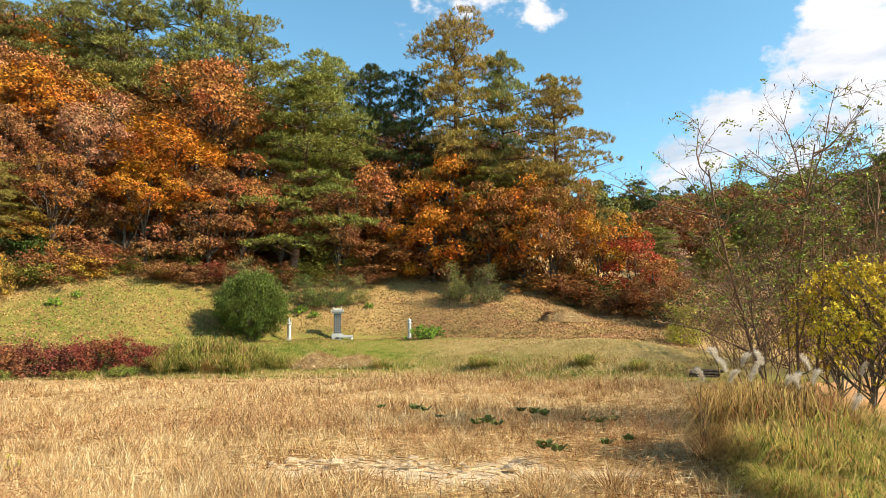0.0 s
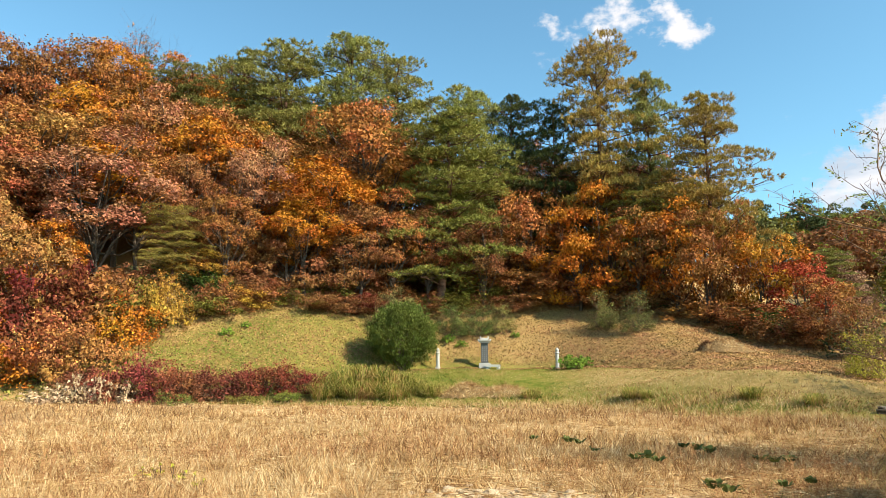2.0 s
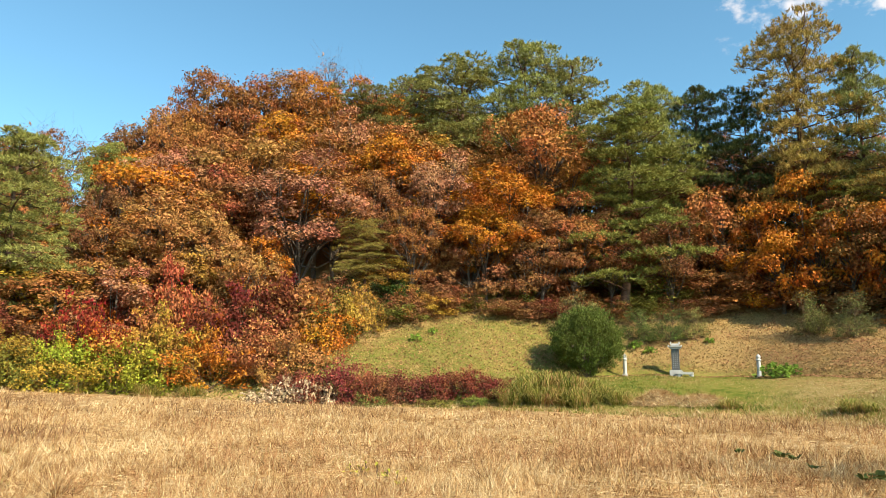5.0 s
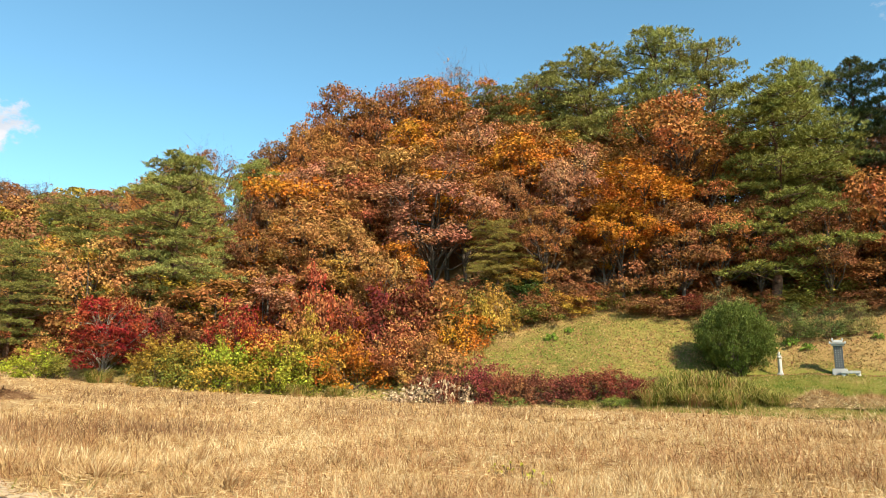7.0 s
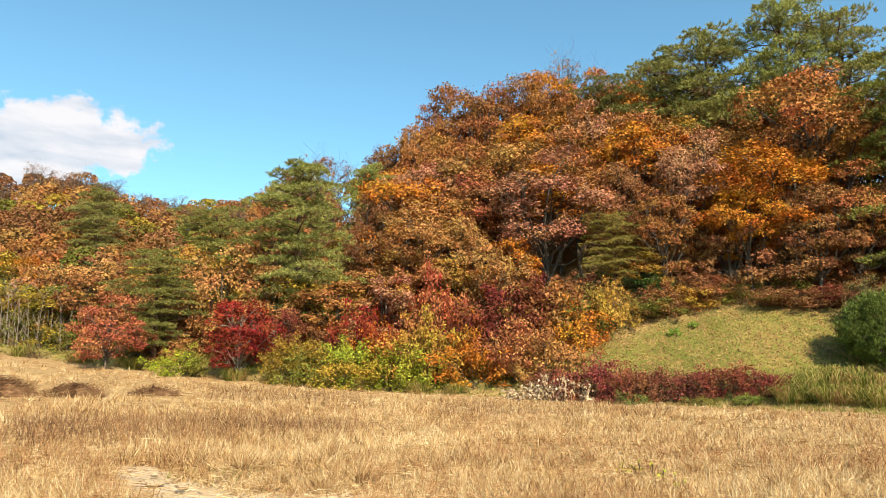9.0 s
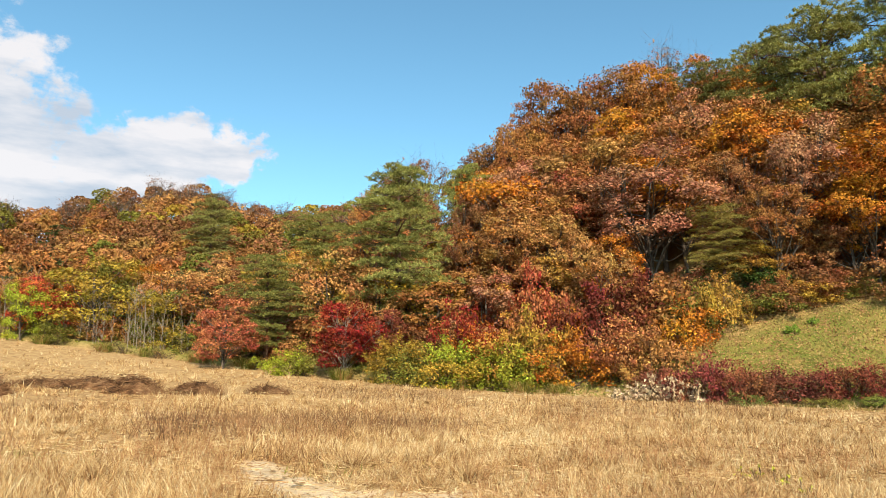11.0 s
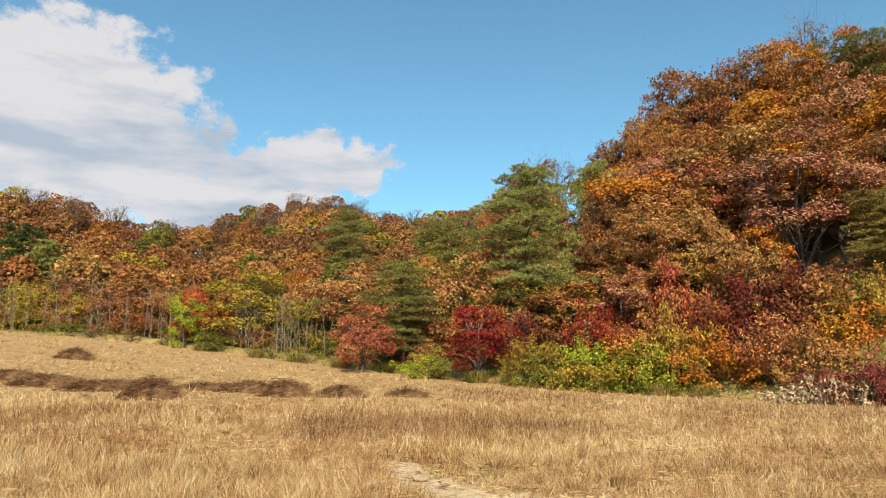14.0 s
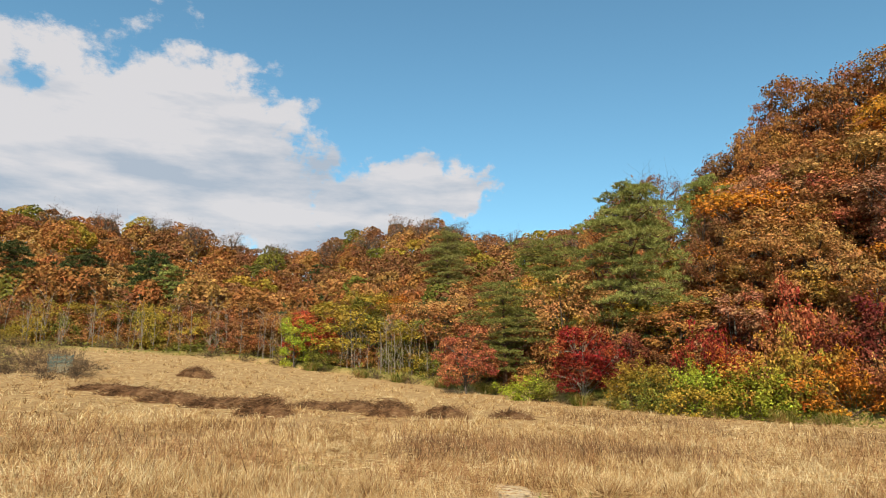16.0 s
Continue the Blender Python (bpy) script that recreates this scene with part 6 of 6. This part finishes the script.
def stalk_heap(at, wide, deep, tall):
    """Raked dark stalks lying every way over a low core."""
    t = thing("stalk_heap", "raked heap of dark brown cut stalks in the field", "heap", "stalk heaps across the field", at=at)
    s = Soup()
    n = 1300
    a, r = rng.uniform(0, 6.28, n), np.sqrt(rng.uniform(0, 1, n))
    lump = tall * (1 - r ** 2) * (0.7 + 0.3 * np.sin(5 * a) * r)
    at0 = np.stack([wide * r * np.cos(a), deep * r * np.sin(a), lump * rng.uniform(0.5, 1.05, n)], 1)
    b = rng.normal(0.3, 0.9, n)
    way = np.stack([np.cos(b), np.sin(b) * 0.8, rng.normal(0.18, 0.4, n)], 1)
    s.spikes(at0 - way * 0.25, way, rng.uniform(0.35, 0.8, n), rng.uniform(0.014, 0.03, n))
    part("stalks_mass", s.mesh("stalks_mass", BROWN_STALK), t)
    core = Soup()
    rings, sides = 5, 16
    v = [(0, 0, tall * 0.5)]
    for i in range(1, rings + 1):
        f = i / rings
        v += [(wide * f * math.cos(2 * math.pi * k / sides), deep * f * math.sin(2 * math.pi * k / sides), tall * 0.5 * (1 - f * f) - 0.06 * f + rng.normal(0, 0.03 * tall)) for k in range(sides)]
    core.add(v, [[1 + (i - 1) * sides + k, 1 + i * sides + k, 1 + i * sides + (k + 1) % sides, 1 + (i - 1) * sides + (k + 1) % sides] for i in range(1, rings) for k in range(sides)])
    core.t.append(np.array([[0, 1 + k, 1 + (k + 1) % sides] for k in range(sides)]))
    part("core", core.mesh("core", BROWN_STALK), t)


for az, d, wide, deep, tall in ((101.2, 36.2, 1.5, 0.7, 0.22), (98.9, 34.2, 1.7, 0.9, 0.30), (96.4, 31.8, 1.6, 0.9, 0.30), (93.6, 29.8, 1.3, 0.7, 0.26), (89.8, 26.9, 1.05, 0.75, 0.58), (92.2, 31.0, 1.4, 0.7, 0.26), (85.9, 31.2, 1.5, 0.7, 0.22), (82.9, 30.2, 1.4, 0.7, 0.34),
                                (80.0, 28.9, 1.0, 0.7, 0.52), (75.7, 29.0, 1.0, 0.6, 0.36), (70.4, 30.4, 0.9, 0.5, 0.22), (94.8, 46.2, 1.1, 0.7, 0.5)):
    stalk_heap(place(az, d, az + rng.uniform(-15, 15)), wide, deep, tall * 1.8)


def stubble():
    s = Soup()
    for az0, az1, near, far, n in ((50, 82, 15, 21, 5200), (84, 108, 13, 24, 2600), (28, 52, 20, 34, 2600), (-14, 12, 20, 29, 1500), (52, 70, 26, 38, 2200)):
        x, y, az, d = sow(n, az0, az1, near, far)
        inner = np.minimum(np.minimum(az - az0, az1 - az) / (az1 - az0), np.minimum(d - near, far - d) / (far - near))
        keep = fog_noise(x, y, 2.2, 5) > 0.75 - 5.5 * inner + rng.normal(0, 0.2, n)
        x, y = x[keep], y[keep]
        blades_at(s, x, y, rng.uniform(0.25, 0.62, len(x)), rng.uniform(0.008, 0.02, len(x)), 0.4)
    tagged(new("weed_stubble", s.mesh("weed_stubble", BROWN_STALK)), "patches of brown dead weed stalks standing in the field", "weed", kind="stuff")


def green_shoots():
    s = Soup()
    x, y, az, d = sow(26000, -36, 112, 6.5, 34, 1.3)
    keep = (fog_noise(x, y, 1.1, 9) > 0.34) | ((az < -9) & (fog_noise(x, y, 0.8, 2) > -0.4))
    keep &= d < table(FOOT, az)
    x, y = x[keep], y[keep]
    blades_at(s, x, y, rng.uniform(0.06, 0.24, len(x)), rng.uniform(0.007, 0.016, len(x)), 0.8)
    tagged(new("green_shoots", s.mesh("green_shoots", GREEN_GRASS)), "green shoots of grass between the dry stems", "grass", kind="stuff")


stubble()
green_shoots()

# ---- far edge of the field: young bare trees, net and brush ----
def sapling(tall):
    t = thing("bare_sapling", "", "tree")
    s = Soup()
    stem = curved((0, 0, -0.1), (rng.normal(0, 0.25), rng.normal(0, 0.25), tall), 0.03, 6)
    s.tube(stem, np.linspace(0.028, 0.008, 6), 4)
    for k in range(9):
        p = stem[rng.integers(1, 6)]
        e = p + np.array([rng.normal(0, 0.45), rng.normal(0, 0.45), rng.uniform(0.5, 1.2)])
        twig = Soup()
        twig.tube(curved(p, e, 0.06, 3), (0.015, 0.011, 0.006), 3)
        part("branch", twig.mesh("branch", PALE_TWIG, True), t)
    part("trunk", s.mesh("trunk", PALE_TWIG, True), t)
    return t


saplings = [sapling(h) for h in (3.2, 3.8, 2.7)]
for k in range(110):
    az = rng.uniform(74.5, 110)
    edge = float(table(FOOT, az))
    d = edge + rng.uniform(0.5, 4.0)
    x, y = spot(az, d)
    h = rng.uniform(0.75, 1.15)
    ob = copy_thing(saplings[k % 3], Matrix.Translation((x, y, ground(x, y))) @ Matrix.Rotation(k, 4, "Z") @ Matrix.Diagonal((h, h, h, 1)))
    tagged(ob, "pale leafless sapling at the far field edge", "tree", "bare saplings beyond the field")


def net_fence(at):
    t = thing("net_fence", "short teal net fence on thin stakes in the brush", "fence", at=at)
    xs = (-0.62, -0.2, 0.22, 0.6)
    for k, x in enumerate(xs):
        s = Soup()
        s.tube([(x, 0.15 * (k % 2), -0.2), (x + 0.04, 0.15 * (k % 2), 1.25 + 0.1 * (k % 2))], (0.02, 0.016), 6)
        part("stake", s.mesh("stake", TWIG), t)
    s = Soup()
    for k in range(3):
        for j in range(13):
            f = j / 12
            a = (xs[k] + (xs[k + 1] - xs[k]) * f, 0.15 * (k % 2) * (1 - f) + 0.15 * ((k + 1) % 2) * f)
            s.tube([(a[0], a[1], 0.1), (a[0], a[1] + 0.02, 0.6), (a[0], a[1], 1.1 - 0.12 * math.sin(f * 3.14))], (0.006, 0.006, 0.006), 3)
        for z in np.linspace(0.12, 1.05, 14):
            s.tube([(xs[k], 0.15 * (k % 2), z), (xs[k + 1], 0.15 * ((k + 1) % 2), z)], (0.006, 0.006), 3)
    part("net", s.mesh("net", NET), t, "faded teal net")


net_fence(place(104.0, 44.0, 104))
brush = [shrub("dry_brush", 1.2, 1.1, 520, 0.09, 16, 4, 0.25) for _ in range(2)]
for k in range(30):
    az, d = rng.uniform(102, 116), rng.uniform(40, 56)
    planted(brush[k % 2], az, d, rng.uniform(0.8, 1.6), rng.uniform(0.9, 1.7), 1.2, 1.05, ((0.30, 0.185, 0.09), (0.22, 0.15, 0.08), (0.34, 0.27, 0.09))[k % 3], "brownish dry brush at the field's margin", "shrub", "dry brush along the field margin")
for k in range(34):
    az = rng.uniform(72, 110)
    d = float(table(FOOT, az)) + rng.uniform(-0.5, 3.0)
    planted(brush[k % 2], az, d, rng.uniform(0.6, 1.3), rng.uniform(0.9, 1.6), 1.2, 1.05, ((0.30, 0.19, 0.07), (0.20, 0.18, 0.05), (0.36, 0.28, 0.07))[k % 3], "brown and olive dry brush at the far field edge", "shrub", "dry brush at the far field edge")

for kinds in (oaks, back_oaks, sparse_oaks, small_oaks, young_oaks, pines, far_pines, maples, round_maples, bushes, edge_bushes, airy, hedge, [pale, herbs, yellow_tree, yellow_herb], bank_clumps, tall_clumps, tangles, saplings, brush, tussocks):
    for proto in kinds:
        discard(proto)
